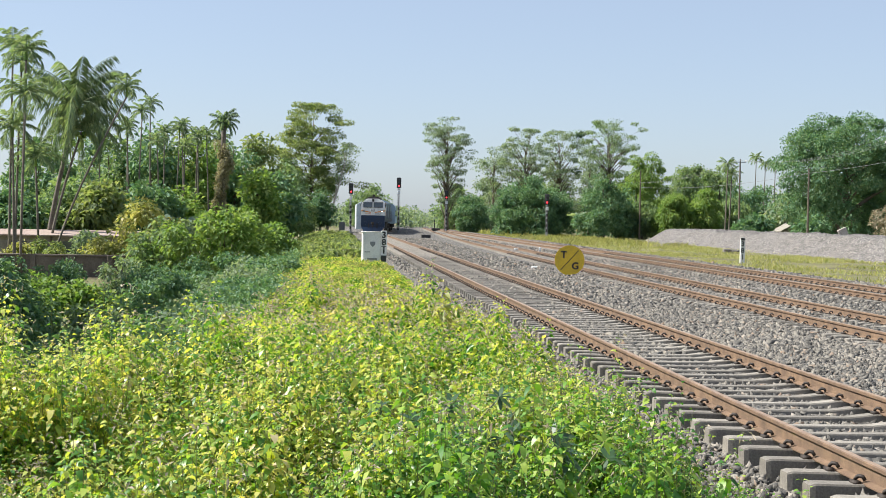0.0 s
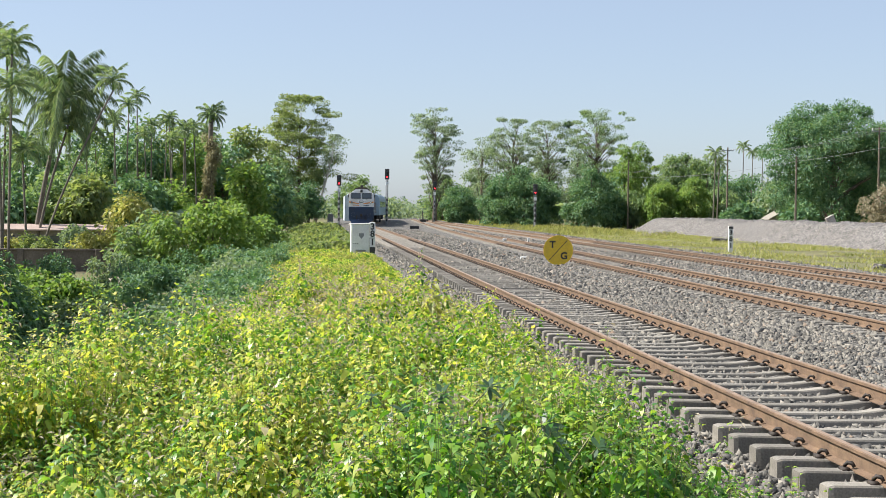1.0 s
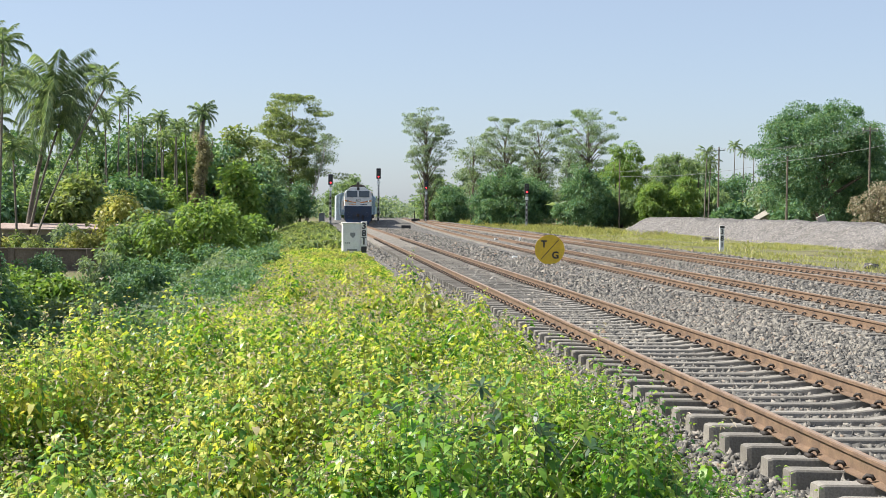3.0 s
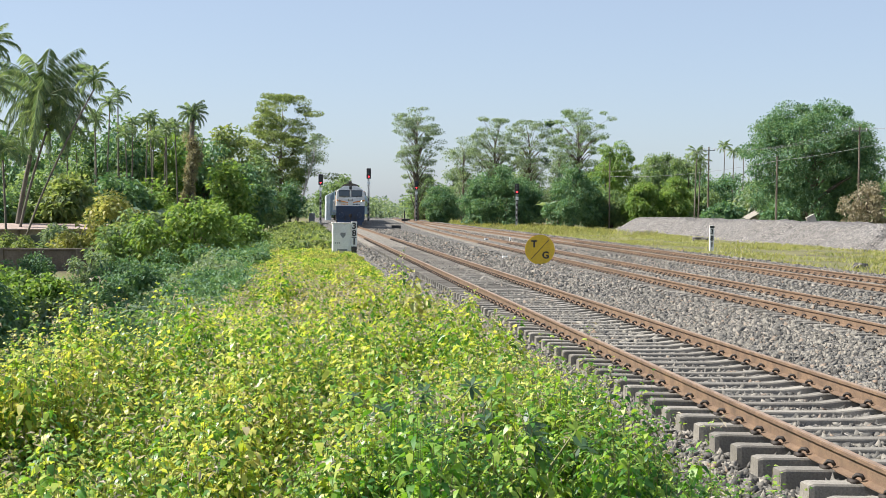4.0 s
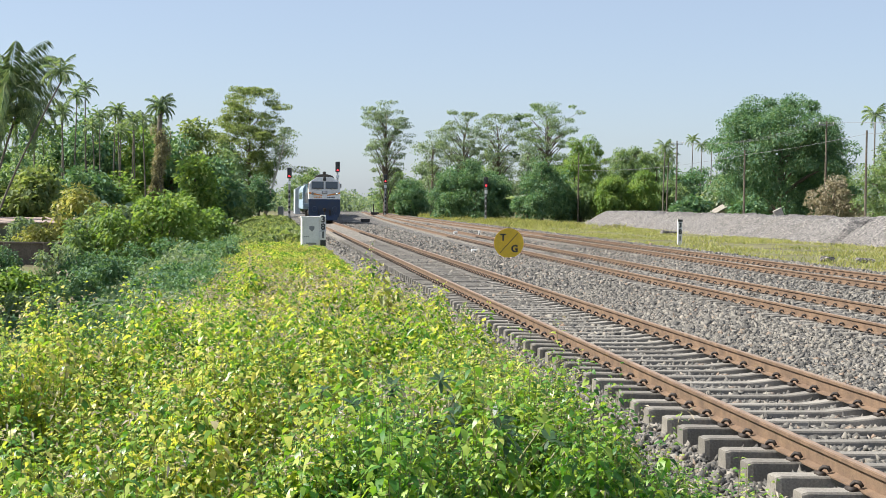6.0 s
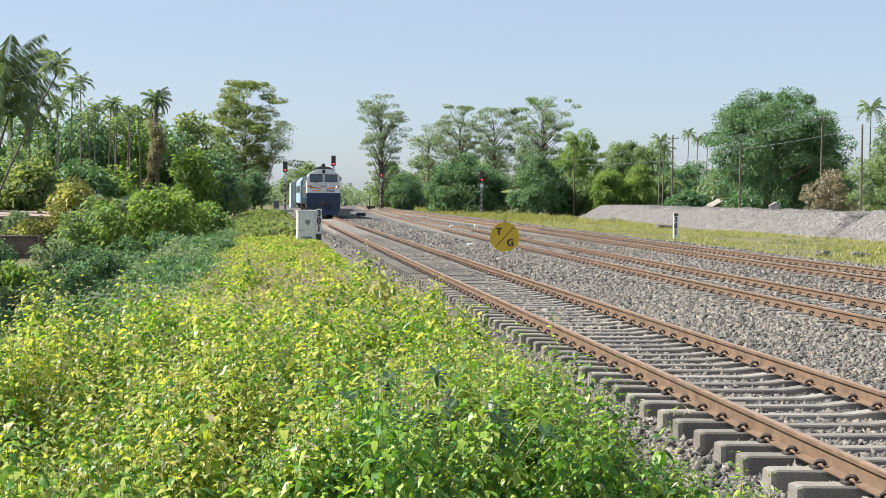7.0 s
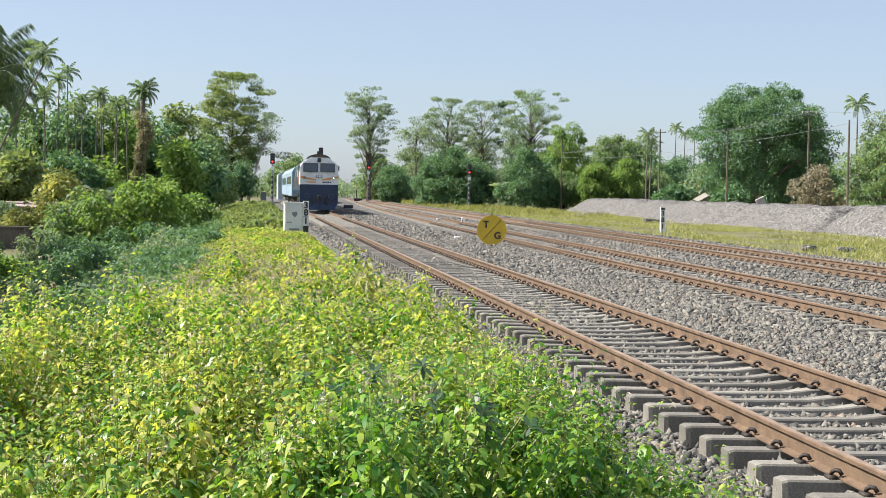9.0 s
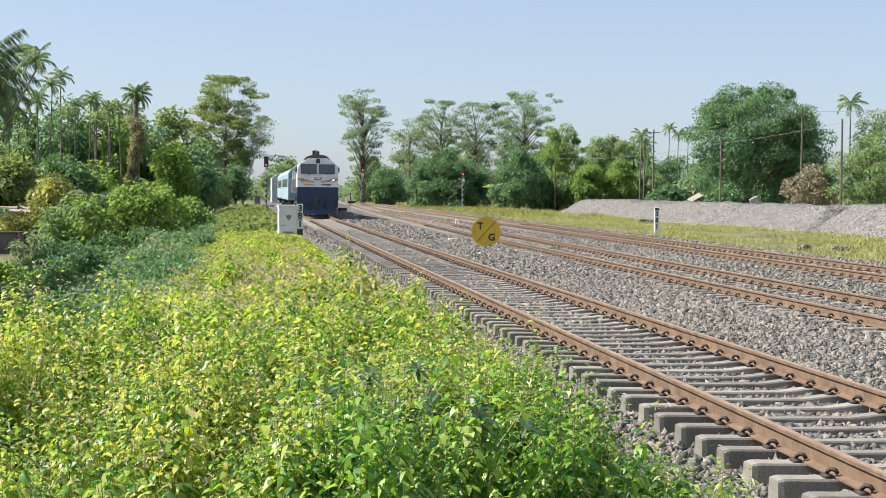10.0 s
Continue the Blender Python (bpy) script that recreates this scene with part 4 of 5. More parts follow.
# ------------------------------------------------------------------ trees
def clumps_mesh(name, rng, centres, radii, per, size, material, flat=0.6, droop=0.3, lift=0.1, slim=0.55):
    """Leaves gathered in clumps, thick at the rim of each clump."""
    centres, radii = np.asarray(centres, float), np.asarray(radii, float)
    n = len(centres) * per
    idx = np.repeat(np.arange(len(centres)), per)
    d = rand_dirs(rng, n)
    r = radii[idx] * rng.uniform(0.25, 1.0, n) ** 0.6
    off = d * r[:, None]
    off[:, 2] *= flat
    base = centres[idx] + off
    way = unit(d * 0.8 + rand_dirs(rng, n, lift) * 0.9)
    ln = size * rng.uniform(0.6, 1.35, n)
    v, t = blades(rng, base, way, ln, ln * slim, droop, 0.12, False)
    return raw_mesh(name, v, t, material)


def envelope_points(rng, n, height, radius, profile, low, squash=(1, 1), lobes=1.0, tiers=0):
    """Clump centres inside a crown whose radius follows the profile of (height share, radius share)."""
    hs = np.array([p[0] for p in profile])
    rs = np.array([p[1] for p in profile])
    f = rng.uniform(0, 1, n * 4)
    keep = rng.uniform(0, 1, n * 4) < np.interp(f, hs, rs) ** 1.4 + 0.08
    f = f[keep][:n]
    if tiers:      # foliage in shelves, each with arms of its own
        shelf = np.round(f * tiers)
        f = np.clip((shelf + rng.normal(0, 0.33, len(f))) / tiers, 0, 1)
    a = rng.uniform(0, 2 * math.pi, len(f))
    p1, p2, p3 = rng.uniform(0, 6.28, 3)
    lobe = 1 + lobes * (0.26 * np.sin(3 * a + p1 + 5 * f) + 0.16 * np.sin(5 * a + p2 - 7 * f) + 0.12 * np.sin(17 * f + p3))
    if tiers:
        arm = rng.integers(4, 7, tiers + 1)[shelf.astype(int)]
        a = (np.floor(a / (2 * math.pi) * arm) + 0.5 + rng.normal(0, 0.3, len(f))) * 2 * math.pi / arm + shelf * 1.9
    rr = np.interp(f, hs, rs) * radius * np.sqrt(rng.uniform(0.12, 1.0, len(f))) * lobe
    return np.stack([rr * np.cos(a) * squash[0], rr * np.sin(a) * squash[1], low + f * (height - low)], 1)


DOME = [(0, 0.75), (0.2, 0.95), (0.5, 1.0), (0.75, 0.8), (0.92, 0.45), (1, 0.15)]
EGG = [(0, 0.55), (0.3, 1.0), (0.6, 0.85), (0.85, 0.5), (1, 0.12)]
VASE = [(0, 0.25), (0.3, 0.6), (0.6, 0.95), (0.85, 1.0), (1, 0.55)]


def tree(x, y, top, radius, low, profile, label, leaf, seed, n=60, per=130, cr=1.1, size=0.42, flat=0.6, trunk_r=0.3, bark="bark",
         lean=(0, 0), squash=(1, 1), name="tree", group="", limbs=14, droop=0.3, lobes=1.0, tiers=0, dense=1.0):
    rng = np.random.default_rng(seed)
    z = float(land(x, y)) - 0.1
    H, L = top - z, low - z
    t = thing(name, pose(x, y, z), label, "tree" if name == "tree" else name.replace("_", " "), group)
    pts = envelope_points(rng, n, H - cr * flat, radius - cr * 0.5, profile, L, squash, lobes, tiers)
    pts[:, 0] += lean[0] * pts[:, 2] / H
    pts[:, 1] += lean[1] * pts[:, 2] / H
    s = Shape()
    k = 7
    wob = rng.normal(0, 0.12 + trunk_r * 0.3, (k, 2))
    path = []
    for i in range(k):
        f = i / (k - 1)
        path.append((lean[0] * f + wob[i, 0] * f, lean[1] * f + wob[i, 1] * f, f * H * 0.86))
    s.tube(path, [trunk_r * (1.25 if i == 0 else 1) * (1 - 0.85 * i / (k - 1)) for i in range(k)], 9)
    order = rng.permutation(len(pts))[:limbs]
    for j in order:
        p = pts[j]
        f = np.clip(p[2] / (H * 0.86) - rng.uniform(0.12, 0.3), 0.12, 0.95)
        i0 = f * (k - 1)
        a = int(i0)
        b = min(a + 1, k - 1)
        w = i0 - a
        q = [path[a][c] * (1 - w) + path[b][c] * w for c in range(3)]
        mid = [(q[c] + p[c]) / 2 + (0.25 if c == 2 else 0) + rng.normal(0, 0.15) for c in range(3)]
        r0 = trunk_r * (1 - 0.85 * f) * 0.4
        s.tube([q, mid, tuple(p)], [r0, r0 * 0.6, r0 * 0.2], 6)
    part("trunk", s, M[bark], t, "branching grey brown trunk", True)
    me = clumps_mesh("crown", rng, pts, cr * rng.uniform(0.5, 1.4, len(pts)), int(per * 0.80 * dense), size * 0.95 / dense ** 0.5, M[leaf], flat, droop)
    part("crown", me, None, t, "leafy crown with gaps")
    return t


def bush(x, y, top, radius, label, leaf, seed, n=26, per=110, cr=0.55, size=0.22, squash=(1, 1)):
    rng = np.random.default_rng(seed)
    z = float(land(x, y)) - 0.05
    t = thing("bush", pose(x, y, z), label, "bush", "bushes beside the line")
    H = top - z
    pts = envelope_points(rng, n, H - cr * 0.6, max(radius - cr * 0.6, 0.2), DOME, 0.25, squash)
    s = Shape()
    for p in pts[: max(6, n // 4)]:
        s.tube([(p[0] * 0.15, p[1] * 0.15, 0), (p[0] * 0.6, p[1] * 0.6, p[2] * 0.6), tuple(p)], [0.05, 0.03, 0.012], 5)
    part("stems", s, M["bark"], t, "thin brown stems")
    me = clumps_mesh("leaves", rng, pts, cr * rng.uniform(0.7, 1.2, len(pts)), int(per * 0.62), size * 1.2, M[leaf], 0.75, 0.35)
    part("leaves", me, None, t)
    return t


def frond(rng, root, way, length, width, start, bend, leaflets, slim, hang):
    """One feather frond: a rib that rises at the angle start and bends over, with leaflets on both sides."""
    pts = [np.array(root, float)]
    for k in range(8):
        e = start - bend * ((k + 0.5) / 8) ** 1.25
        pts.append(pts[-1] + length / 8 * np.array([way[0] * math.cos(e), way[1] * math.cos(e), math.sin(e)]))
    pts = np.array(pts)
    f = np.repeat(np.linspace(0.14, 0.99, leaflets), 2)
    seg = f * 8
    a = np.minimum(seg.astype(int), 7)
    base = pts[a] * (1 - (seg - a))[:, None] + pts[a + 1] * (seg - a)[:, None]
    tang = unit(pts[a + 1] - pts[a])
    side = unit(np.cross(tang, np.array([way[0] * 0.01, way[1] * 0.01, 1.0])))
    sgn = np.tile([1.0, -1.0], leaflets)[:, None]
    d = side * sgn * 0.75 + tang * 0.7 + np.array([0, 0, -hang]) + rng.normal(0, 0.14, (2 * leaflets, 3))
    ln = width * (0.45 + 0.75 * np.sin(np.clip(f, 0, 1) * 2.7)) * rng.uniform(0.85, 1.15, 2 * leaflets)
    v, t = blades(rng, base, d, ln, np.full(len(ln), slim), 0.35, 0.1, False)
    return pts, v, t


def palm(x, y, top, label, seed, kind="areca", lean=(0, 0), trunk_r=0.09, fronds=10, length=2.2, low=None):
    rng = np.random.default_rng(seed)
    z = float(land(x, y)) - 0.1 if low is None else low
    H = top - z - length * (0.62 if kind == "coconut" else 0.75)
    t = thing("coconut_palm" if kind == "coconut" else "areca_palm", pose(x, y, z), label, "palm tree", "palms")
    s = Shape()
    k = 9
    path = [(lean[0] * (i / (k - 1)) ** 1.3, lean[1] * (i / (k - 1)), H * i / (k - 1)) for i in range(k)]
    s.tube(path, [trunk_r * (1.5 if i == 0 else 1.0 - 0.3 * i / (k - 1)) for i in range(k)], 9)
    part("trunk", s, M["palm_bark"], t, "slender ringed palm trunk", True)
    if kind == "areca":
        s = Shape()
        p = path[-1]
        s.tube([p, (p[0], p[1], p[2] + 0.5), (p[0], p[1], p[2] + 0.9)], [trunk_r * 1.15, trunk_r * 0.95, trunk_r * 0.4], 8)
        part("crownshaft", s, M["leaf_bright"], t, "green crownshaft")
    root = np.array(path[-1]) + np.array([0, 0, 0.6 if kind == "areca" else 0.1])
    chunks, ribs = [], Shape()
    for i in range(fronds):
        a = 2.4 * i + rng.uniform(-0.3, 0.3)
        g = i / fronds
        ln = length * rng.uniform(0.85, 1.1)
        if kind == "coconut":
            pts, v, tr = frond(rng, root, (math.cos(a), math.sin(a)), ln, ln * 0.17, 1.42 - 1.85 * g, 1.15 + 0.75 * g, 44, 0.027, 0.75 + 0.6 * g)
        else:
            pts, v, tr = frond(rng, root, (math.cos(a), math.sin(a)), ln, ln * 0.25, 1.42 - 1.6 * g, 1.0 + 0.8 * g, 18, 0.05, 0.3)
        chunks.append((v, tr))
        ribs.tube([tuple(p) for p in pts], [0.045 - 0.004 * j for j in range(9)], 4)
    v, tr = join(chunks)
    part("fronds", raw_mesh("fronds", v, tr, M["leaf_palm"]), None, t, "arching feather fronds")
    part("frond_ribs", ribs, M["leaf_palm"], t)
    if kind == "coconut":
        s = Shape()
        for i in range(9):
            a = i * 0.9
            c = root + np.array([0.28 * math.cos(a), 0.28 * math.sin(a), -0.25 - 0.12 * (i % 3)])
            s.tube([tuple(c + [0, 0, -0.13]), tuple(c + [0, 0, -0.06]), tuple(c + [0, 0, 0.06]), tuple(c + [0, 0, 0.13])], [0.04, 0.12, 0.12, 0.04], 8)
        part("coconuts", s, M["leaf_bright"], t, "cluster of green coconuts")
    return t


# left of the line
palm(-20.3, 108, 12.7, "tall leaning coconut palm with drooping fronds", 11, "coconut", (2.1, 0), 0.19, 30, 5.0)
palm(-20.0, 107, 9.8, "shorter coconut palm with ragged hanging fronds", 12, "coconut", (2.3, 0.2), 0.11, 22, 3.2)
palm(-18.6, 101, 11.0, "thin leaning areca palm beside the coconut palm", 13, "areca", (4.9, 0), 0.085, 13, 1.5)
palm(-19.6, 96, 13.0, "tall slender areca palm", 14, "areca", (0.2, 0), 0.09, 14, 1.75)
palm(-20.6, 99, 12.4, "tall slender areca palm", 15, "areca", (0.3, 0), 0.09, 14, 1.6)
palm(-21.6, 102, 13.9, "tall slender areca palm", 16, "areca", (0.1, 0), 0.09, 14, 1.7)
palm(-19.2, 94, 10.2, "areca palm with dark drooping fronds", 17, "areca", (0.2, 0), 0.09, 16, 1.9)
palm(-20.2, 97, 8.2, "areca palm with dark drooping fronds", 18, "areca", (-0.2, 0), 0.09, 16, 1.9)
palm(-19.0, 99, 6.4, "short areca palm with dark drooping fronds", 19, "areca", (-0.3, 0), 0.09, 16, 1.9)
ARECAS = [(-16.1, 135, 11.9), (-16.6, 130, 10.8), (-17.6, 133, 9.4), (-15.2, 138, 9.5), (-14.3, 140, 9.9), (-13.4, 139, 10.2), (-12.7, 142, 9.6),
          (-12.0, 138, 9.0), (-11.2, 141, 9.5), (-10.4, 143, 9.2), (-18.6, 138, 10.2), (-14.8, 132, 8.3), (-12.9, 133, 8.0), (-19.8, 130, 9.0)]
for k, (px, py, pz) in enumerate(ARECAS):
    palm(px, py, pz + 0.4, "slender areca palm in a dense grove", 20 + k, "areca", (random.uniform(-0.4, 0.4), 0), 0.075, 12, 1.25)
LEFT_TREES = [(-22, 150, 9.0, 4.5), (-17.5, 148, 9.6, 4.2), (-13.2, 150, 9.6, 4.0), (-9.6, 152, 9.4, 3.8), (-7.6, 160, 10.4, 3.3), (-5.0, 175, 7.0, 3.0), (-27, 140, 8.0, 5.0),
              (-12.6, 128, 4.4, 2.6), (-15.0, 124, 5.4, 3.0), (-18.5, 120, 5.0, 2.8), (-22, 122, 5.0, 3.0), (-4.8, 150, 5.4, 2.6), (-30, 170, 10, 6), (-20, 158, 9.2, 4.5), (-15.6, 156, 9.6, 4.0),
              (-11.4, 158, 9.4, 4.0), (-25, 160, 9.0, 5.0), (-6.6, 142, 5.4, 2.4), (-25, 118, 4.0, 3.2)]
for k, (px, py, pz, pr) in enumerate(LEFT_TREES):
    tree(px, py, pz + (1.4 if py > 130 else 0), pr, 0.2, EGG, "dense dark green tree in the grove", ("leaf_tree", "leaf_dark", "leaf_bright", "leaf_dark", "leaf_olive")[k % 5], 60 + k, 46, 150, 1.25, 0.42, trunk_r=0.18, group="grove trees", limbs=8, dense=0.6)


def creeper_palm():
    """An old trunk wrapped in creepers, with a tuft of fronds."""
    t = palm(-9.35, 130, 11.0, "old palm trunk wrapped in brown green creepers", 91, "coconut", (0.15, 0), 0.3, 22, 1.6)
    rng = np.random.default_rng(92)
    n = 80
    pts = np.stack([rng.normal(0, 0.2, n) + 0.1, rng.normal(0, 0.2, n), rng.uniform(0.6, 9.8, n)], 1)
    pts[:, 0] += 0.12 * np.sin(pts[:, 2] * 0.9)
    part("creepers", clumps_mesh("creepers", rng, pts, np.full(n, 0.36), 120, 0.17, M["creeper"], 1.3, 0.6), None, t, "hanging brown creepers")


creeper_palm()
tree(-2.6, 215, 18.6, 6.5, 3.2, [(0, 0.8), (0.25, 1.0), (0.5, 0.85), (0.75, 0.8), (0.9, 0.7), (1, 0.45)], "tall tree with layered light green foliage", "leaf_olive", 107, 190, 170, 1.25, 0.38, 0.34, 0.34, limbs=40, tiers=5, dense=1.9)
tree(-5.7, 212, 10.6, 3.4, 1.0, EGG, "dark tree below the tall tree", "leaf_tree", 102, 34, 140, 1.2, 0.42, trunk_r=0.2)
tree(-0.3, 210, 12.9, 2.3, 7.6, VASE, "thin tree with a pale leaning trunk", "leaf_grey", 103, 34, 40, 0.8, 0.30, 0.5, 0.24, "pale_bark", (2.9, 0), limbs=26)
tree(-1.0, 204, 6.0, 2.4, 0.2, DOME, "dark bushy tree near the signal", "leaf_dark", 105, 34, 140, 1.1, 0.4, trunk_r=0.2)
tree(-3.6, 200, 5.0, 2.4, 0.2, DOME, "dark bushy tree near the signal", "leaf_tree", 106, 34, 140, 1.1, 0.4, trunk_r=0.2)
tree(9.0, 330, 10.2, 5.4, 0.5, DOME, "rounded distant tree beyond the train", "leaf_tree", 104, 60, 150, 1.6, 0.5, trunk_r=0.3)

# beyond the signals and right of the line
tree(20.2, 250, 19.8, 4.6, 4.0, [(0, 0.35), (0.25, 0.6), (0.5, 0.85), (0.85, 1.0), (1, 0.6)], "tall thin tree with sparse drooping foliage", "leaf_grey", 111, 110, 70, 1.1, 0.34, 0.36, 0.40, limbs=80, droop=0.7, lobes=0.6, dense=2.2)
tree(29.5, 262, 15.5, 3.6, 2.0, VASE, "tall sparse tree with drooping branches", "leaf_grey", 112, 56, 70, 1.1, 0.40, 0.5, 0.3, limbs=34)
tree(34.4, 255, 18.4, 5.6, 3.0, VASE, "tall spreading tree with sparse canopy", "leaf_grey", 113, 120, 66, 1.1, 0.34, 0.36, 0.44, limbs=90, droop=0.7, lobes=0.6, dense=2.2)
airy = tree(41.5, 262, 18.6, 4.8, 4.0, VASE, "tall spreading tree with sparse canopy", "leaf_grey", 114, 100, 62, 1.1, 0.34, 0.36, 0.40, limbs=80, droop=0.7, lobes=0.6, dense=2.2)
for k, spots in enumerate(([(3.3, 0, 18.0), (3.9, 0, 18.3)], [(2.6, -1, 11.6), (3.2, -1, 11.2)])):
    part("dark_clump", clumps_mesh("dark_clump", np.random.default_rng(5 + k), spots, [0.7, 0.6], 160, 0.3, M["castor"]), None, airy, "dark hanging clump of leaves")
tree(50.3, 262, 21.0, 6.4, 3.0, VASE, "tallest spreading tree with an airy canopy", "leaf_tree", 115, 140, 66, 1.15, 0.34, 0.36, 0.46, limbs=100, droop=0.7, lobes=0.6, dense=2.2)
tree(45.8, 255, 14.5, 3.6, 2.0, EGG, "tree with sparse canopy among taller ones", "leaf_grey", 116, 56, 90, 1.15, 0.42, trunk_r=0.28, limbs=24)
DARK = [(27.0, 216, 8.2, 3.2), (30.4, 214, 9.2, 3.6), (33.6, 218, 7.0, 2.8), (38.0, 201, 8.6, 3.6), (41.6, 207, 6.2, 2.6), (23.6, 240, 6.5, 3.2), (35.5, 228, 6.8, 3.0)]
for k, (px, py, pz, pr) in enumerate(DARK):
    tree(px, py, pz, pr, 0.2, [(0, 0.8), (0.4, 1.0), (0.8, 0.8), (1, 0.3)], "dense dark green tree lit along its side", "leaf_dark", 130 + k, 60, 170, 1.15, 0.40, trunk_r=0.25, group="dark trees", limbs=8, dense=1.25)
BRIGHT = [(47.0, 222, 12.5, 3.6), (51.3, 230, 13.8, 3.6), (55.5, 226, 11.8, 3.4), (59.5, 232, 13.0, 3.8), (63.8, 236, 12.6, 3.6), (49.0, 205, 6.6, 2.6), (53.5, 205, 7.4, 2.6), (58.0, 208, 6.6, 3.0), (45.0, 208, 5.8, 2.2)]
for k, (px, py, pz, pr) in enumerate(BRIGHT):
    tree(px, py, pz, pr, 0.4, EGG, "fresh green feathery tree behind the stone heap", "leaf_bright" if k in (0, 1, 5, 6) else "leaf_tree", 140 + k, 60, 150, 1.1, 0.42, 0.7, 0.2, group="roadside trees", limbs=10, droop=0.6, dense=1.5)
for k, (px, py, pz) in enumerate([(76.7, 260, 14.6), (79.0, 262, 13.6), (81.8, 265, 13.4), (52.2, 190, 10.4), (53.0, 191, 9.2)]):
    palm(px, py, pz, "slender areca palm above the hedge", 160 + k, "areca", (0.2, 0), 0.10, 13, 1.6)
tree(59.4, 165, 15.3, 8.6, 0.8, [(0, 0.72), (0.2, 0.95), (0.5, 1.0), (0.7, 0.93), (0.85, 0.75), (0.95, 0.52), (1, 0.3)], "huge dense rounded dark green tree", "leaf_dark", 170, 190, 240, 1.5, 0.42, trunk_r=0.55, limbs=20, lobes=0.35, dense=1.8)
tree(66.6, 175, 13.4, 5.2, 0.8, DOME, "dense dark green tree beside the huge tree", "leaf_dark", 171, 70, 200, 1.3, 0.42, trunk_r=0.35)
tree(53.4, 134, 5.2, 2.4, 0.6, DOME, "small dry brown shrub tree", "leaf_dry", 172, 40, 150, 0.8, 0.28, trunk_r=0.12)
tree(58.2, 131, 8.6, 4.2, 0.8, EGG, "spreading tree with yellow green leaves", "leaf_tree", 173, 70, 130, 1.0, 0.32, trunk_r=0.22, limbs=30)
tree(63.0, 140, 11.6, 3.8, 0.8, EGG, "olive green tree near the poles", "leaf_grey", 174, 60, 140, 1.0, 0.34, trunk_r=0.22, limbs=24)
palm(63.4, 148, 12.4, "tall areca palm behind the poles", 175, "areca", (0, 0), 0.10, 12, 1.8)
LOW_R = [(66, 232, 8, 4), (70, 240, 8.5, 4), (75, 236, 7.5, 4), (80, 232, 8.0, 4), (48, 163, 3.6, 2.6), (52, 155, 3.0, 2.2), (86, 230, 9, 5)]
for k, (px, py, pz, pr) in enumerate(LOW_R):
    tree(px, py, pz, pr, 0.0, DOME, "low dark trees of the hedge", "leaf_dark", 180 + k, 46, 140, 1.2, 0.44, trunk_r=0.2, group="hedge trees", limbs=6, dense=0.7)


def banana(x, y, h, seed):
    rng = np.random.default_rng(seed)
    z = float(land(x, y))
    t = thing("banana_plant", pose(x, y, z), "pale green banana plant with broad arching leaves", "plant", "banana plants")
    s = Shape()
    s.tube([(0, 0, -0.1), (0.05, 0, h * 0.3), (0, 0, h * 0.55)], [0.16, 0.13, 0.07], 8)
    part("stem", s, M["stem"], t, "thick green stem")
    for k in range(9):
        a = 2.4 * k + rng.uniform(-0.3, 0.3)
        up = rng.uniform(0.5, 1.5)
        base = np.array([[0.0, 0.0, h * 0.52]])
        v, tr = blades(rng, base, np.array([[math.cos(a), math.sin(a), up]]), np.array([h * 0.6]), np.array([0.52]), 0.55, 0.25, True)
        part("leaf", raw_mesh("leaf", v, tr, M["leaf_grey"]), None, t)


banana(35.4, 207, 5.2, 1)
banana(36.9, 209, 4.4, 2)
banana(-13.8, 118, 5.0, 3)
banana(-11.6, 122, 4.6, 4)


BACK = [(26, 300, 9.5, 5), (33, 305, 11.5, 5), (40, 300, 12.5, 5.5), (47, 306, 13, 5.5), (55, 300, 12, 5), (63, 304, 12.5, 5.5), (71, 298, 11.5, 5.5), (80, 300, 12, 6), (90, 298, 11, 6), (100, 290, 12, 6),
        (66, 205, 7.5, 3.6), (72, 200, 8.0, 4.0), (78, 196, 8.5, 4.2), (-14, 185, 10.5, 5), (-22, 190, 10.5, 5.5), (-7, 205, 8.5, 4), (62, 250, 11.5, 4.5), (70, 255, 11, 4.5)]
for k, (px, py, pz, pr) in enumerate(BACK):
    tree(px, py, pz, pr, 0.2, EGG, "green tree in the back row, haze put into its leaf colour", ("leaf_tree", "leaf_grey", "leaf_dark")[k % 3], 400 + k, 52, 120, 1.6, 0.55, 0.7, 0.25, group="back row of trees", limbs=8, dense=0.7)


def far_woods():
    rng = np.random.default_rng(200)
    n = 900
    a = rng.uniform(-70, 190, n)
    d = rng.uniform(330, 420, n)
    h = 3.2 + 3.0 * np.array([noise.noise(Vector((float(q) * 0.06, 3.1, 0))) for q in a]) + rng.uniform(0, 2.0, n)
    pts = np.stack([a, d, h * rng.uniform(0.2, 1, n)], 1)
    me = clumps_mesh("far_woods", rng, pts, rng.uniform(1.6, 3.0, n), 48, 0.9, M["leaf_grey"], 0.7)
    tagged(new("far_woods", me), "distant line of green woods, haze put into the leaf colour", "woods", kind="stuff")


far_woods()

# bushes of the low ground left of the line
for k, (px, py, pz) in enumerate([(-20.5, 101, 0.2), (-18.4, 99, 0.5), (-16.2, 102, 0.9), (-14.3, 98, 0.6), (-11.2, 96, 1.2), (-9.4, 98, 1.6)]):
    bush(px, py, pz, 1.7, "yellowish scrub before the low house", ("grass", "leaf_olive", "leaf_grey")[k % 3], 440 + k, 30, 110, 0.5, 0.22)
bush(-6.2, 86, 2.7, 3.4, "large lush bright green bush below the palms", "leaf_bright", 210, 60, 170, 0.75, 0.26, (1.2, 0.8))
bush(-3.4, 92, 1.5, 1.9, "bright green bush on the embankment side", "leaf_bright", 211, 30, 140, 0.6, 0.26)
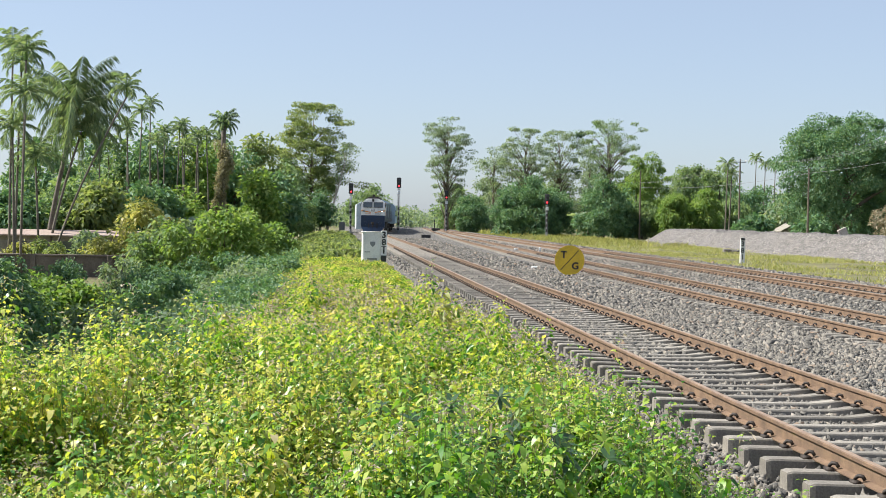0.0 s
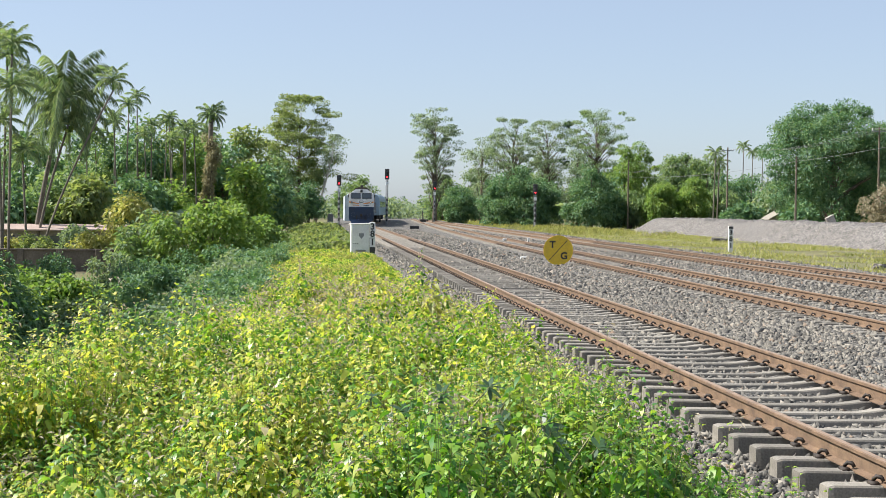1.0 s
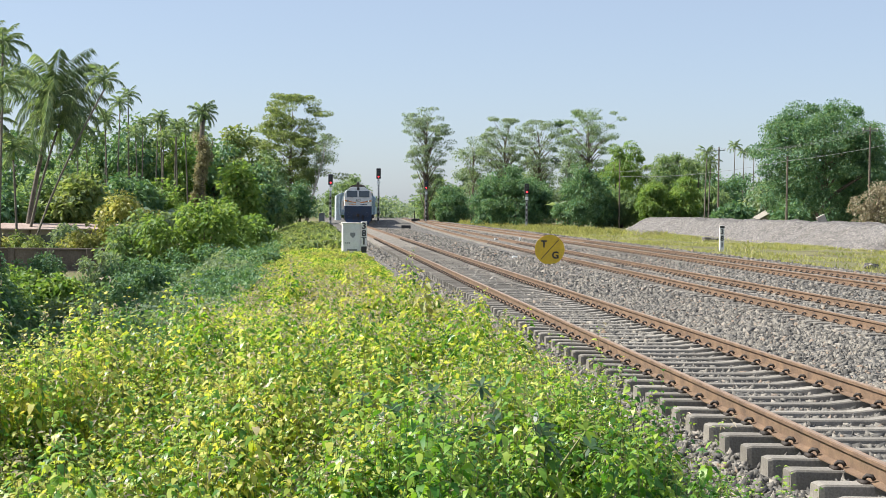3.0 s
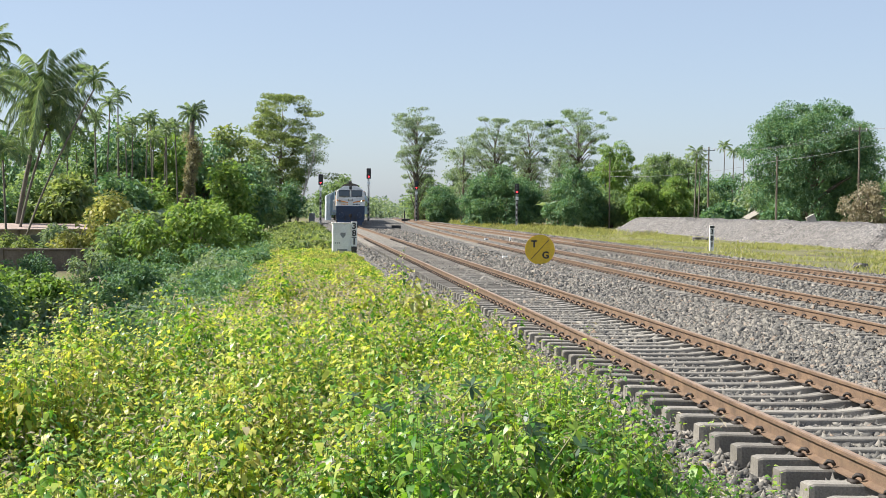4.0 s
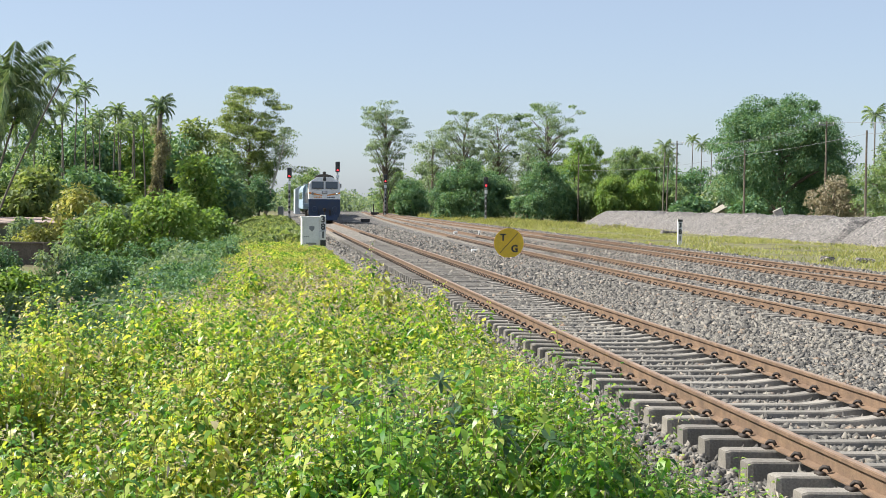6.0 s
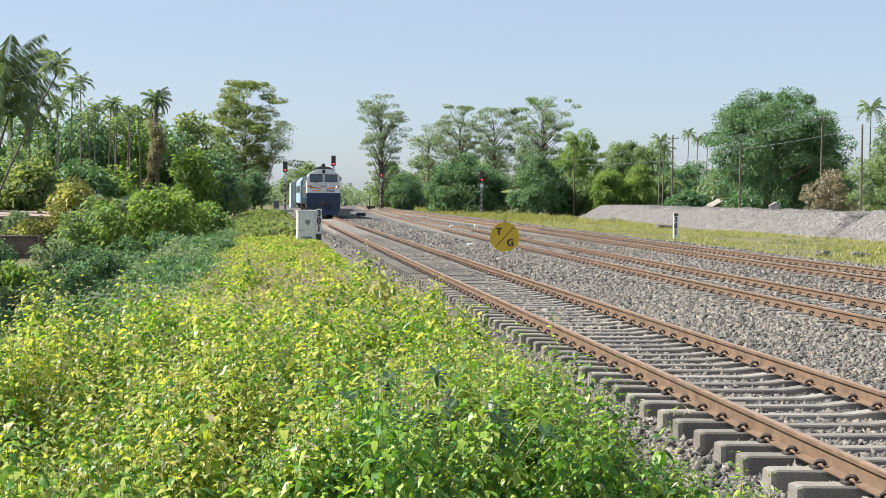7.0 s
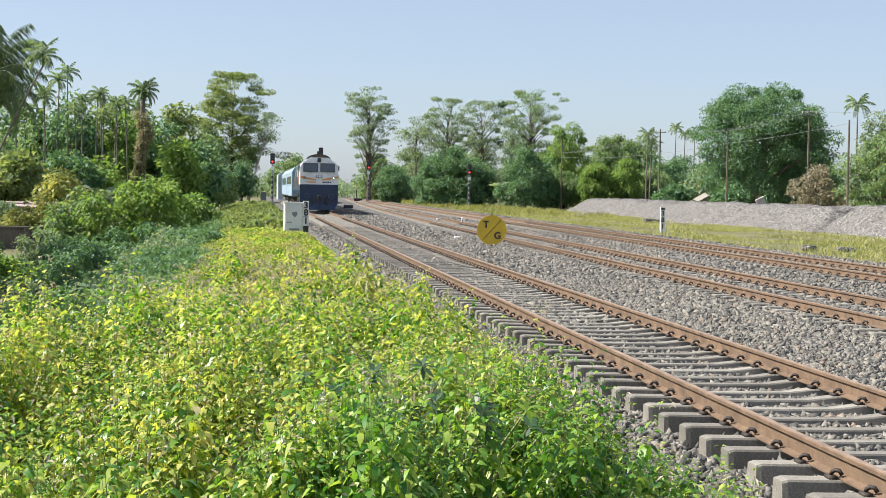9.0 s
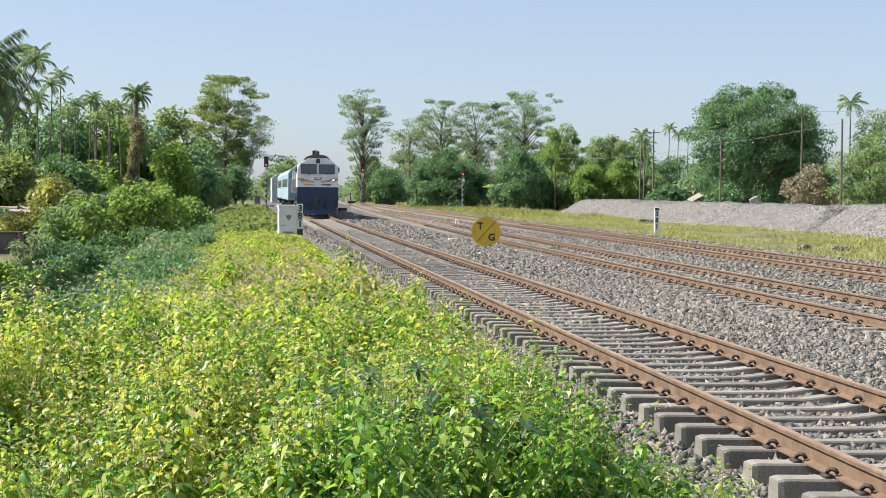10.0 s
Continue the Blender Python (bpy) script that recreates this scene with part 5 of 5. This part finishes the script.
bush(-9.8, 88, 1.9, 2.4, "yellowish green bush before the grove", "leaf_tree", 212, 40, 140, 0.7, 0.26)
bush(-12.4, 100, 3.0, 3.0, "yellowish green bush before the grove", "grass", 213, 40, 120, 0.8, 0.28)
bush(-8.8, 52, -0.3, 1.5, "vivid green bush in the hollow", "leaf_bright", 214, 34, 140, 0.5, 0.2)
bush(-10.4, 54, -0.2, 1.6, "vivid green bush in the hollow", "leaf_bright", 215, 34, 140, 0.5, 0.2)
bush(-9.9, 44, 0.75, 1.7, "dense dark shrub at the edge of the hollow", "leaf_dark", 216, 60, 150, 0.5, 0.16)
bush(-10.6, 49, 0.55, 1.6, "dense dark shrub at the edge of the hollow", "leaf_dark", 217, 50, 150, 0.5, 0.16)
# unseen trees beside the view, placed so that their shade falls on the hollow
SHADE = [(-12.4, 29, 9.2, 3.6), (-14.2, 38, 11.2, 4.0), (-16.2, 48, 12.0, 4.2), (-18.6, 59, 12.6, 4.4), (-21.6, 72, 13.0, 4.6)]
for k, (px, py, pz, pr) in enumerate(SHADE):
    tree(px, py, pz, pr, 0.4, DOME, "unseen dense green tree that shades the hollow", "leaf_dark", 480 + k, 44, 110, 1.2, 0.45, trunk_r=0.22, group="trees above the hollow", limbs=8, dense=0.6)
HOLLOW = [(-4.2, 60, -0.35), (-5.8, 58, -0.55), (-7.2, 62, -0.6), (-3.2, 66, 0.0), (-4.6, 70, 0.05), (-6.4, 72, -0.2), (-2.8, 54, -0.1), (-4.4, 50, -0.75), (-5.8, 48, -0.95),
          (-3.2, 44, -0.55), (-4.5, 41, -0.95), (-5.8, 40, -1.15), (-7.0, 45, -1.0), (-2.7, 37, -0.45), (-3.8, 34, -1.0), (-5.0, 33, -1.15), (-6.3, 35, -1.2), (-2.9, 29, -0.7),
          (-4.0, 28, -1.1), (-5.2, 29, -1.2), (-8.2, 70, -0.3), (-10.4, 75, -0.3), (-12.5, 72, -0.4), (-8.5, 40, -1.1), (-2.6, 24, -0.5), (-3.7, 23, -0.95), (-4.8, 24, -1.1), (-2.2, 33, -0.3), (-2.0, 40, -0.25), (-2.3, 47, -0.2), (-3.4, 19.5, -0.75), (-2.2, 62, 0.1), (-5.2, 20, -1.1), (-6.2, 26, -1.1), (-7.4, 31, -0.9)]
for k, (px, py, pz) in enumerate(HOLLOW):
    bush(px, py, pz + 0.25, 1.4, ("greyish green shrub in the shaded hollow", "dark green shrub in the shaded hollow", "olive green shrub in the hollow")[k % 3], ("leaf_grey", "leaf_dark", "leaf_dark")[k % 3], 230 + k, 30, 130, 0.42, 0.15)


# ------------------------------------------------------------------ weeds on the embankment
def slope_rim(x, y):
    """The rim of the near bank above the hollow, where the weeds grow tallest."""
    return smooth01((-0.5 - x) / 1.0) * (1 - smooth01((y - 13) / 2))


def weed_height(x, y):
    """How tall the weeds stand: mounds and gaps, low at the ballast and on the slope of the hollow."""
    n1 = np.array([noise.noise(Vector((float(a) * 0.85, float(b) * 0.55, 4.2))) for a, b in zip(x, y)])
    n2 = np.array([noise.noise(Vector((float(a) * 2.3, float(b) * 1.5, 8.7))) for a, b in zip(x, y)])
    h = 1.36 - 0.48 * smooth01((y - 19) / 10) - 0.38 * smooth01((y - 29) / 12)
    h = h * np.clip(1 + 0.45 * n1 + 0.75 * n2, 0.5, 1.22)
    h = h * (0.36 + 0.64 * smooth01((3.3 - x) / 1.4)) * (1 - (0.45 - 0.45 * smooth01((x + 1.6) / 1.4)) * smooth01((y - 13) / 3))
    h = h * (1 + 0.22 * slope_rim(x, y)) - 0.32 * np.exp(-((x - 1.15) / 0.45) ** 2 - ((y - 9.0) / 0.8) ** 2)
    return np.maximum(h + 0.55 * np.exp(-((x - 2.75) / 0.3) ** 2 - ((y - 17.2) / 0.7) ** 2), 0.10)


def weeds(name, seed, clusters, shoots, x0, x1, y0, y1, nodes, size, fine, label, material="leaf_weed", scale=1.0, flowers=0.0, ragged=0.14, spread=0.21):
    """Nettle-like weeds: upright shoots with pairs of pointed leaves that cross from node to node."""
    rng = np.random.default_rng(seed)
    cx = rng.uniform(x0, x1, clusters)
    cy = y0 + (y1 - y0) * rng.uniform(0, 1, clusters)
    ch = rng.uniform(0.55, 1.28, clusters)
    wide = rng.uniform(0.75, 1.3, clusters) * spread
    i = np.repeat(np.arange(clusters), shoots)
    off = rng.normal(0, 1, (len(i), 2))
    x, y = cx[i] + off[:, 0] * wide[i], cy[i] + off[:, 1] * wide[i]
    keep = x < 3.05 + 0.40 * smooth01((y - 15) / 6)
    x, y, off, i = x[keep], y[keep], off[keep], i[keep]
    n = len(i)
    out = np.hypot(off[:, 0], off[:, 1])
    h = weed_height(cx, cy)[i] * (0.35 + 0.65 * np.minimum(weed_height(x, y) / weed_height(cx, cy)[i], 1.0))
    h = h * scale * ch[i] * (1 - 0.16 * np.minimum(out, 2.4) ** 1.5) * rng.normal(0.98, ragged, n).clip(0.6, 1.25)
    leader = (rng.uniform(0, 1, n) < 0.14) & (out < 1.2) & (x < 1.9) & (y < 32)
    h = np.maximum(h * np.where(leader, 1.24, 1.0), 0.10)
    most = np.clip(2.4 - 0.036 * y, 0.46, 1.62) * (0.46 + 0.54 * smooth01((3.3 - x) / 1.3)) + np.where(y > 78, 0.6, 0.0)
    most = most * (1 + 0.18 * slope_rim(x, y)) * max(scale, 1.0) * (0.50 + 0.50 * (ch[i] - 0.55) / 0.73) * (1 - 0.15 * np.minimum(out, 2.4))
    h = np.minimum(h, most * rng.uniform(0.82, 1.06, n) * np.where(leader, 1.2, 1.0))
    g = land(x, y)
    foot = np.stack([x - off[:, 0] * wide[i] * 0.5, y - off[:, 1] * wide[i] * 0.5, g - 0.03], 1)
    lean = off * (wide[i] * 0.45)[:, None] + rng.normal(0, 0.05, (n, 2)) * h[:, None]
    lean = np.where(leader[:, None], lean * 0.3, lean)
    lean[:, 0] = np.minimum(lean[:, 0], np.maximum(3.4 - x, 0) * 0.6)
    top = np.stack([x + lean[:, 0], y + lean[:, 1], g + h], 1)
    k = np.tile(np.arange(nodes), n)
    j = np.repeat(np.arange(n), nodes)
    low = np.maximum(0.12, 1 - 0.75 / h)             # only the sunlit upper reach keeps its leaves
    f = 1 - (1 - low[j]) * ((k + rng.uniform(0, 0.6, len(k))) / nodes) ** 0.9
    stem = foot[j] * (1 - f)[:, None] + top[j] * f[:, None]
    stem[:, :2] += (top - foot)[j][:, :2] * ((f * f - f) * 0.6)[:, None]
    turn = rng.uniform(0, 2 * math.pi, n)[j] + k * (math.pi / 2) + rng.normal(0, 0.3, len(k))
    base, way, ln = [], [], []
    rise = rng.uniform(-0.65, 0.4, len(k)) + 1.3 * f ** 8
    grow = size * (0.45 + 1.1 * np.sin(np.clip(k / nodes * 2.2 + 0.25, 0, 2.2))) * rng.uniform(0.7, 1.25, len(k))
    for half in (0, math.pi):
        a = turn + half + rng.normal(0, 0.2, len(k))
        d = np.stack([np.cos(a), np.sin(a), rise], 1)
        twig = rng.uniform(0.0, 0.16, len(k)) * (1.12 - f)
        base.append(stem + unit(d) * twig[:, None])
        way.append(d)
        ln.append(grow * rng.uniform(0.85, 1.15, len(k)))
    base, way, ln = np.concatenate(base), np.concatenate(way), np.concatenate(ln)
    v, t = blades(rng, base, way, ln, ln * rng.uniform(0.44, 0.66, len(ln)), 0.6, 0.3, fine)
    tagged(new(name, raw_mesh(name, v, t, M[material])), label, "weeds", kind="stuff")
    if flowers:
        pick = np.nonzero(rng.uniform(0, 1, n) < flowers)[0]
        q = np.repeat(pick, 8)
        base = top[q] + rng.normal(0, 0.03, (len(q), 3)) - np.array([0, 0, 0.05])
        ln = rng.uniform(0.03, 0.06, len(q)) * np.clip(y[q] / 14, 1, 2)
        v, t = blades(rng, base, rand_dirs(rng, len(q), 0.3), ln, ln * 0.3, 0.3, 0.1, False)
        tagged(new("withered_flowers", raw_mesh("withered_flowers", v, t, M["flower"])), "pale withered flower heads among the weeds", "flowers", kind="stuff")
    if fine:
        w = 0.0026
        side = np.array([[1, 0, 0], [-0.5, 0.87, 0], [-0.5, -0.87, 0]])
        mid = (foot + top) / 2
        mid[:, :2] -= (top - foot)[:, :2] * 0.15
        v = np.concatenate([foot[:, None] + side[None] * w, mid[:, None] + side[None] * w, top[:, None] + side[None] * w * 0.4], 1)
        tt = np.array([[0, 1, 4], [0, 4, 3], [1, 2, 5], [1, 5, 4], [2, 0, 3], [2, 3, 5]])
        tt = np.concatenate([tt, tt + 3])
        t = (tt[None] + (np.arange(n) * 9)[:, None, None]).reshape(-1, 3)
        tagged(new("weed_stems", raw_mesh("weed_stems", v.reshape(-1, 3), t, M["stem"])), "thin green brown weed stems", "weeds", kind="stuff")


def undergrowth(name, seed, n, x0, x1, y0, y1, tall, leaves, size, label, material):
    """A tangle of low shoots over the floor of the hollow."""
    rng = np.random.default_rng(seed)
    x, y = rng.uniform(x0, x1, n), rng.uniform(y0, y1, n)
    h = tall * rng.uniform(0.4, 1.2, n)
    foot = np.stack([x, y, land(x, y)], 1)
    j = np.repeat(np.arange(n), leaves)
    f = 1 - rng.uniform(0, 1, len(j)) ** 1.3 * 0.85
    base = foot[j] + np.stack([rng.normal(0, 0.22, len(j)), rng.normal(0, 0.22, len(j)), f * h[j]], 1)
    ln = size * rng.uniform(0.6, 1.3, len(j))
    v, t = blades(rng, base, rand_dirs(rng, len(j), 0.15), ln, ln * 0.5, 0.4, 0.15, False)
    tagged(new(name, raw_mesh(name, v, t, M[material])), label, "weeds", kind="stuff")


M["leaf_lush"] = leaf_mat("lush weed leaves", [(0.0, (0.02, 0.085, 0.02)), (0.3, (0.08, 0.22, 0.035)), (0.55, (0.24, 0.41, 0.06)), (0.8, (0.46, 0.55, 0.11)), (1.0, (0.58, 0.56, 0.20))], 0.42, 0.4, glow=(1.2, 1.3, 0.5))
GREEN = "dense sunlit yellow green weeds with pointed leaves"
weeds("weeds", 301, 88, 34, -3.7, 0.4, 6.8, 13.8, 13, 0.052, True, GREEN, flowers=0.22)
weeds("weeds", 310, 27, 34, 0.4, 3.0, 10.2, 13.5, 13, 0.052, True, GREEN, flowers=0.22)
weeds("weeds", 311, 28, 34, 0.4, 3.0, 6.8, 10.2, 13, 0.054, True, "lush green weeds beside the castor plants", "leaf_lush", flowers=0.15)
weeds("weeds", 302, 112, 30, -1.7, 3.1, 13.5, 20, 12, 0.058, False, GREEN, flowers=0.5)
weeds("weeds", 309, 150, 26, -1.2, 3.2, 20, 34, 11, 0.068, False, GREEN, flowers=0.7)
weeds("weeds", 303, 280, 12, -1.9, 3.25, 34, 78, 9, 0.105, False, "yellow green weeds along the track", scale=0.8)
weeds("weeds", 307, 260, 12, -1.9, 3.25, 19, 78, 9, 0.11, False, "dry yellow green weeds along the track", "grass", 0.85)
weeds("weeds", 304, 420, 5, -3.0, 3.2, 78, 200, 7, 0.26, False, "yellow green weeds along the far track", "leaf_olive", 1.3)
weeds("dry_weeds", 306, 7, 6, 0.25, 0.5, 18, 26, 9, 0.06, False, "dry brown weeds among the green ones", "leaf_dry", 1.12)
undergrowth("undergrowth", 305, 1700, -13.0, -1.4, 17, 80, 0.8, 24, 0.12, "green undergrowth in the hollow", "leaf_dark")


def grass(name, seed, n, x0, x1, y0, y1, tall, label, slant=0.0):
    rng = np.random.default_rng(seed)
    y = y0 + (y1 - y0) * rng.uniform(0, 1, n) ** 1.3
    x = rng.uniform(x0, x1, n) + slant * y
    keep = np.array([noise.noise(Vector((float(a) * 0.3, float(b) * 0.12, 9.0))) for a, b in zip(x, y)]) + rng.normal(0, 0.16, n) > -0.04
    x, y = x[keep], y[keep]
    n = len(x)
    base = np.stack([x, y, land(x, y) - 0.02], 1)
    a = rng.uniform(0, 2 * math.pi, n)
    way = np.stack([np.cos(a) * 0.5, np.sin(a) * 0.5, np.ones(n)], 1)
    ln = tall * rng.uniform(0.5, 1.4, n)
    v, t = blades(rng, base, way, ln, np.full(n, 0.02) + 0.045 * (y / y1), 0.2, 0.1, False)
    tagged(new(name, raw_mesh(name, v, t, M["grass"])), label, "grass", kind="stuff")


grass("grass", 320, 42000, 19.8, 35.5, 30, 150, 0.28, "yellow green grass between the outer track and the stone heaps", 0.016)
grass("grass", 321, 14000, 19.0, 33.0, 140, 300, 0.7, "yellow green grass beyond the signals", 0.02)


def castor(x, y, h, seed):
    """A castor plant: a branching stem with hand-shaped dark leaves."""
    rng = np.random.default_rng(seed)
    z = float(land(x, y))
    t = thing("castor_plant", pose(x, y, z), "dark green castor plant with lobed leaves among weeds", "plant", "castor plants")
    s = Shape()
    tips = []
    for k in range(5):
        a = k * 2.3 + rng.uniform(-0.4, 0.4)
        r = rng.uniform(0.18, 0.5)
        zz = h * rng.uniform(0.78, 1.05)
        tip = (r * math.cos(a), r * math.sin(a), zz)
        s.tube([(0, 0, h * 0.35), (tip[0] * 0.5, tip[1] * 0.5, zz * 0.8), tip], [0.012, 0.008, 0.005], 5)
        tips.append((tip, a))
    s.tube([(0, 0, -0.05), (0.01, 0, h * 0.5), (0, 0, h * 0.9)], [0.022, 0.017, 0.008], 6)
    part("stem", s, M["stem"], t, "reddish green stem")
    for tip, a in tips:
        lobes = 8
        base = np.tile(np.array(tip), (lobes, 1))
        aa = a + np.linspace(-2.5, 2.5, lobes)
        tilt = rng.uniform(0.35, 0.9)
        way = np.stack([np.cos(aa), np.sin(aa) * math.cos(tilt), np.sin(aa) * math.sin(tilt) + rng.normal(0, 0.05, lobes)], 1)
        ln = 0.145 * (1.0 - 0.35 * np.abs(np.linspace(-1, 1, lobes))) * rng.uniform(0.9, 1.2)
        v, tr = blades(rng, base, way, ln, ln * 0.31, 0.15, 0.04, True)
        young = rng.uniform() < 0.15
        part("leaf", raw_mesh("leaf", v, tr, M["castor_young" if young else "castor"]), None, t, "hand-shaped yellow green leaf" if young else "hand-shaped dark leaf")


castor(0.80, 10.0, 1.26, 1)
castor(0.98, 9.4, 1.20, 2)
castor(1.20, 9.2, 1.05, 3)
castor(1.42, 8.9, 0.98, 4)


# ------------------------------------------------------------------ wall, house, shed, poles and wires
def left_buildings():
    s = Shape()
    t = thing("boundary_wall", None, "low stained boundary wall with coping in the hollow", "wall", kind="structure")
    s.box(-24, -8.6, 94.0, 94.25, -2.6, -0.78, 0.02)
    part("wall_body", s, M["wall"], t)
    s = Shape()
    s.box(-24.05, -8.55, 93.93, 94.32, -0.78, -0.66, 0.02)
    part("coping", s, M["wall"], t)
    for k in range(7):
        s = Shape()
        s.box(-23.4 + 2.4 * k, -23.05 + 2.4 * k, 93.86, 94.0, -2.6, -0.66, 0.02)
        part("pier", s, M["wall"], t)
    t = thing("house", pose(-17.0, 107, -1.4), "low house with a faded red tin roof", "house")
    s = Shape()
    s.box(-7, 5.6, 0, 2.0, -0.4, 1.76)
    part("wall", s, M["plaster"], t, "stained plaster wall")
    s = Shape()
    s.add([(-7.4, -0.5, 1.75), (6.0, -0.5, 1.75), (6.0, 1.0, 2.12), (-7.4, 1.0, 2.12), (6.0, 2.5, 1.75), (-7.4, 2.5, 1.75),
           (-7.4, -0.5, 1.66), (6.0, -0.5, 1.66), (6.0, 1.0, 2.03), (-7.4, 1.0, 2.03), (6.0, 2.5, 1.66), (-7.4, 2.5, 1.66)],
          [(0, 1, 2, 3), (3, 2, 4, 5), (6, 9, 8, 7), (9, 11, 10, 8), (0, 6, 7, 1), (5, 4, 10, 11), (0, 3, 9, 6), (3, 5, 11, 9), (1, 7, 8, 2), (2, 8, 10, 4)])
    part("roof", s, M["roof"], t, "faded red tin roof")
    for k in range(3):
        s = Shape()
        s.box(-5.5 + 3.6 * k, -4.4 + 3.6 * k, -0.03, 0.06, 0.3, 1.3, 0.01)
        part("window", s, M["glass"], t)
    t = thing("hut", pose(54.8, 168, -0.4), "low hut with a pale sagging roof behind the stone heap", "hut")
    s = Shape()
    s.box(-1.7, 1.7, 0, 3.0, -0.2, 1.9, 0.02)
    part("wall", s, M["plaster"], t, "stained plaster wall")
    s = Shape()
    s.prism([(-2.1, 1.75), (-0.3, 2.75), (0.5, 2.6), (2.1, 1.8), (2.1, 1.72), (0.5, 2.5), (-0.3, 2.65), (-2.1, 1.67)], "y", -0.3, 3.3)
    part("roof", s, M["plaster"], t, "pale sagging roof")
    t = thing("tall_shed", pose(5.6, 262, -0.4), "tall narrow pale shed behind the signal", "shed")
    s = Shape()
    s.prism([(-0.5, 0), (-0.5, 4.7), (0.4, 5.3), (0.4, 0)], "y", 0, 14)
    part("wall", s, M["shed"], t)


left_buildings()


def pole(x, y, top, label, arm=True, concrete=False):
    z = float(land(x, y))
    t = thing("utility_pole", pose(x, y, z), label, "pole", "utility poles")
    s = Shape()
    s.tube([(0, 0, -0.3), (0, 0, top - z)], [0.13, 0.085], 8)
    part("post", s, M["bark"] if not concrete else M["concrete"], t)
    if arm:
        s = Shape()
        s.box(-0.75, 0.75, -0.05, 0.05, top - z - 0.45, top - z - 0.35)
        part("crossarm", s, M["grey_steel"], t)
        for dx in (-0.68, 0, 0.68):
            s = Shape()
            s.tube([(dx, 0, top - z - 0.35), (dx, 0, top - z - 0.2), (dx, 0, top - z - 0.12)], [0.03, 0.06, 0.04], 8)
            part("insulator", s, M["white"], t)


POLES = [(51.2, 180, 10.2), (50.0, 150, 8.0), (53.0, 135, 10.3), (52.8, 125, 8.9), (44.0, 205, 9.4)]
for px, py, pz in POLES:
    pole(px, py, pz, "dark upright pole carrying wires", pz > 9.9)


def wire(a, b, sag, r=0.009):
    s = Shape()
    pts = []
    for k in range(17):
        f = k / 16
        pts.append((a[0] + (b[0] - a[0]) * f, a[1] + (b[1] - a[1]) * f, a[2] + (b[2] - a[2]) * f - sag * 4 * f * (1 - f)))
    s.tube(pts, r, 5)
    tagged(part("overhead_wire", s, M["wire"]), "thin pale overhead wire between poles", "wire", "overhead wires")


for dx in (-0.68, 0.0, 0.68):
    wire((51.2 + dx, 180, 10.05), (53.0 + dx, 135, 10.15), 0.9)
    wire((53.0 + dx, 135, 10.15), (60.0 + dx, 92, 10.4), 0.8)
    wire((44.0 + dx, 205, 7.6), (51.2 + dx, 180, 9.9), 0.5)
wire((50.0, 150, 7.5), (52.8, 125, 8.6), 0.15, 0.016)
wire((52.8, 125, 8.6), (62.0, 85, 9.6), 0.5, 0.016)
wire((44.0, 205, 7.0), (50.0, 150, 7.5), 0.6, 0.018)


def scraps():
    """Pale stones and a slab lying beside the line."""
    for x, y, w, d, h, a, lab in ((10.2, 46.0, 0.55, 0.22, 0.07, 25, "pale flat stone on the ballast"), (36.8, 100, 0.9, 0.5, 0.3, 10, "pale boulder in the grass"),
                                  (24.5, 62, 0.7, 0.45, 0.25, 40, "pale boulder in the grass"), (33.0, 118, 1.4, 0.6, 0.35, 0, "pale boulder in the grass"), (25.8, 61, 0.9, 0.4, 0.22, 10, "pale boulder in the grass")):
        s = Shape()
        s.box(-w / 2, w / 2, -d / 2, d / 2, -0.05, h, min(h * 0.35, 0.08))
        z = -0.07 if x < 19 else float(land(x, y))
        ob = part("loose_stone", s, M["heap"])
        ob.matrix_basis = pose(x, y, z, 3, 4, a)
        tagged(ob, lab, "stone", "loose stones")
    for x, y, w, z0 in ((40.2, 112, 0.75, 1.35),):
        s = Shape()
        s.box(-w / 2, w / 2, -0.1, 0.1, -0.3, 0.45, 0.03)
        ob = part("concrete_slab", s, M["pale_bark"])
        ob.matrix_basis = pose(x, y, z0 + 0.08, 0, -24, 10)
        tagged(ob, "broken concrete slab leaning on the stone heap", "slab")


scraps()


# ------------------------------------------------------------------ motion of the train
FRONT = [(0.0, 186.0), (1.5, 174.2), (2.5, 166.6), (4.0, 155.5), (5.5, 144.5), (7.0, 132.4), (8.5, 119.8), (10.0, 107.8)]


def front_at(t):
    return float(np.interp(t, [a for a, _ in FRONT], [b for _, b in FRONT]))


def vehicle_pose(front, start, bogie_a, bogie_b):
    ya, yb = front + start + bogie_a, front + start + bogie_b
    xa, xb = train_x(ya), train_x(yb)
    turn = math.degrees(math.atan2(xb - xa, yb - ya))
    k = (front + start - ya) / (yb - ya)
    return pose(xa + (xb - xa) * k, ya + (yb - ya) * k, 0.172, 0, 0, -turn)


def motions():
    for ob, start, a, b in TRAIN:
        walk(ob, [(t, vehicle_pose(front_at(t), start, a, b)) for t in np.arange(0, 10.01, 0.5)])


motions()
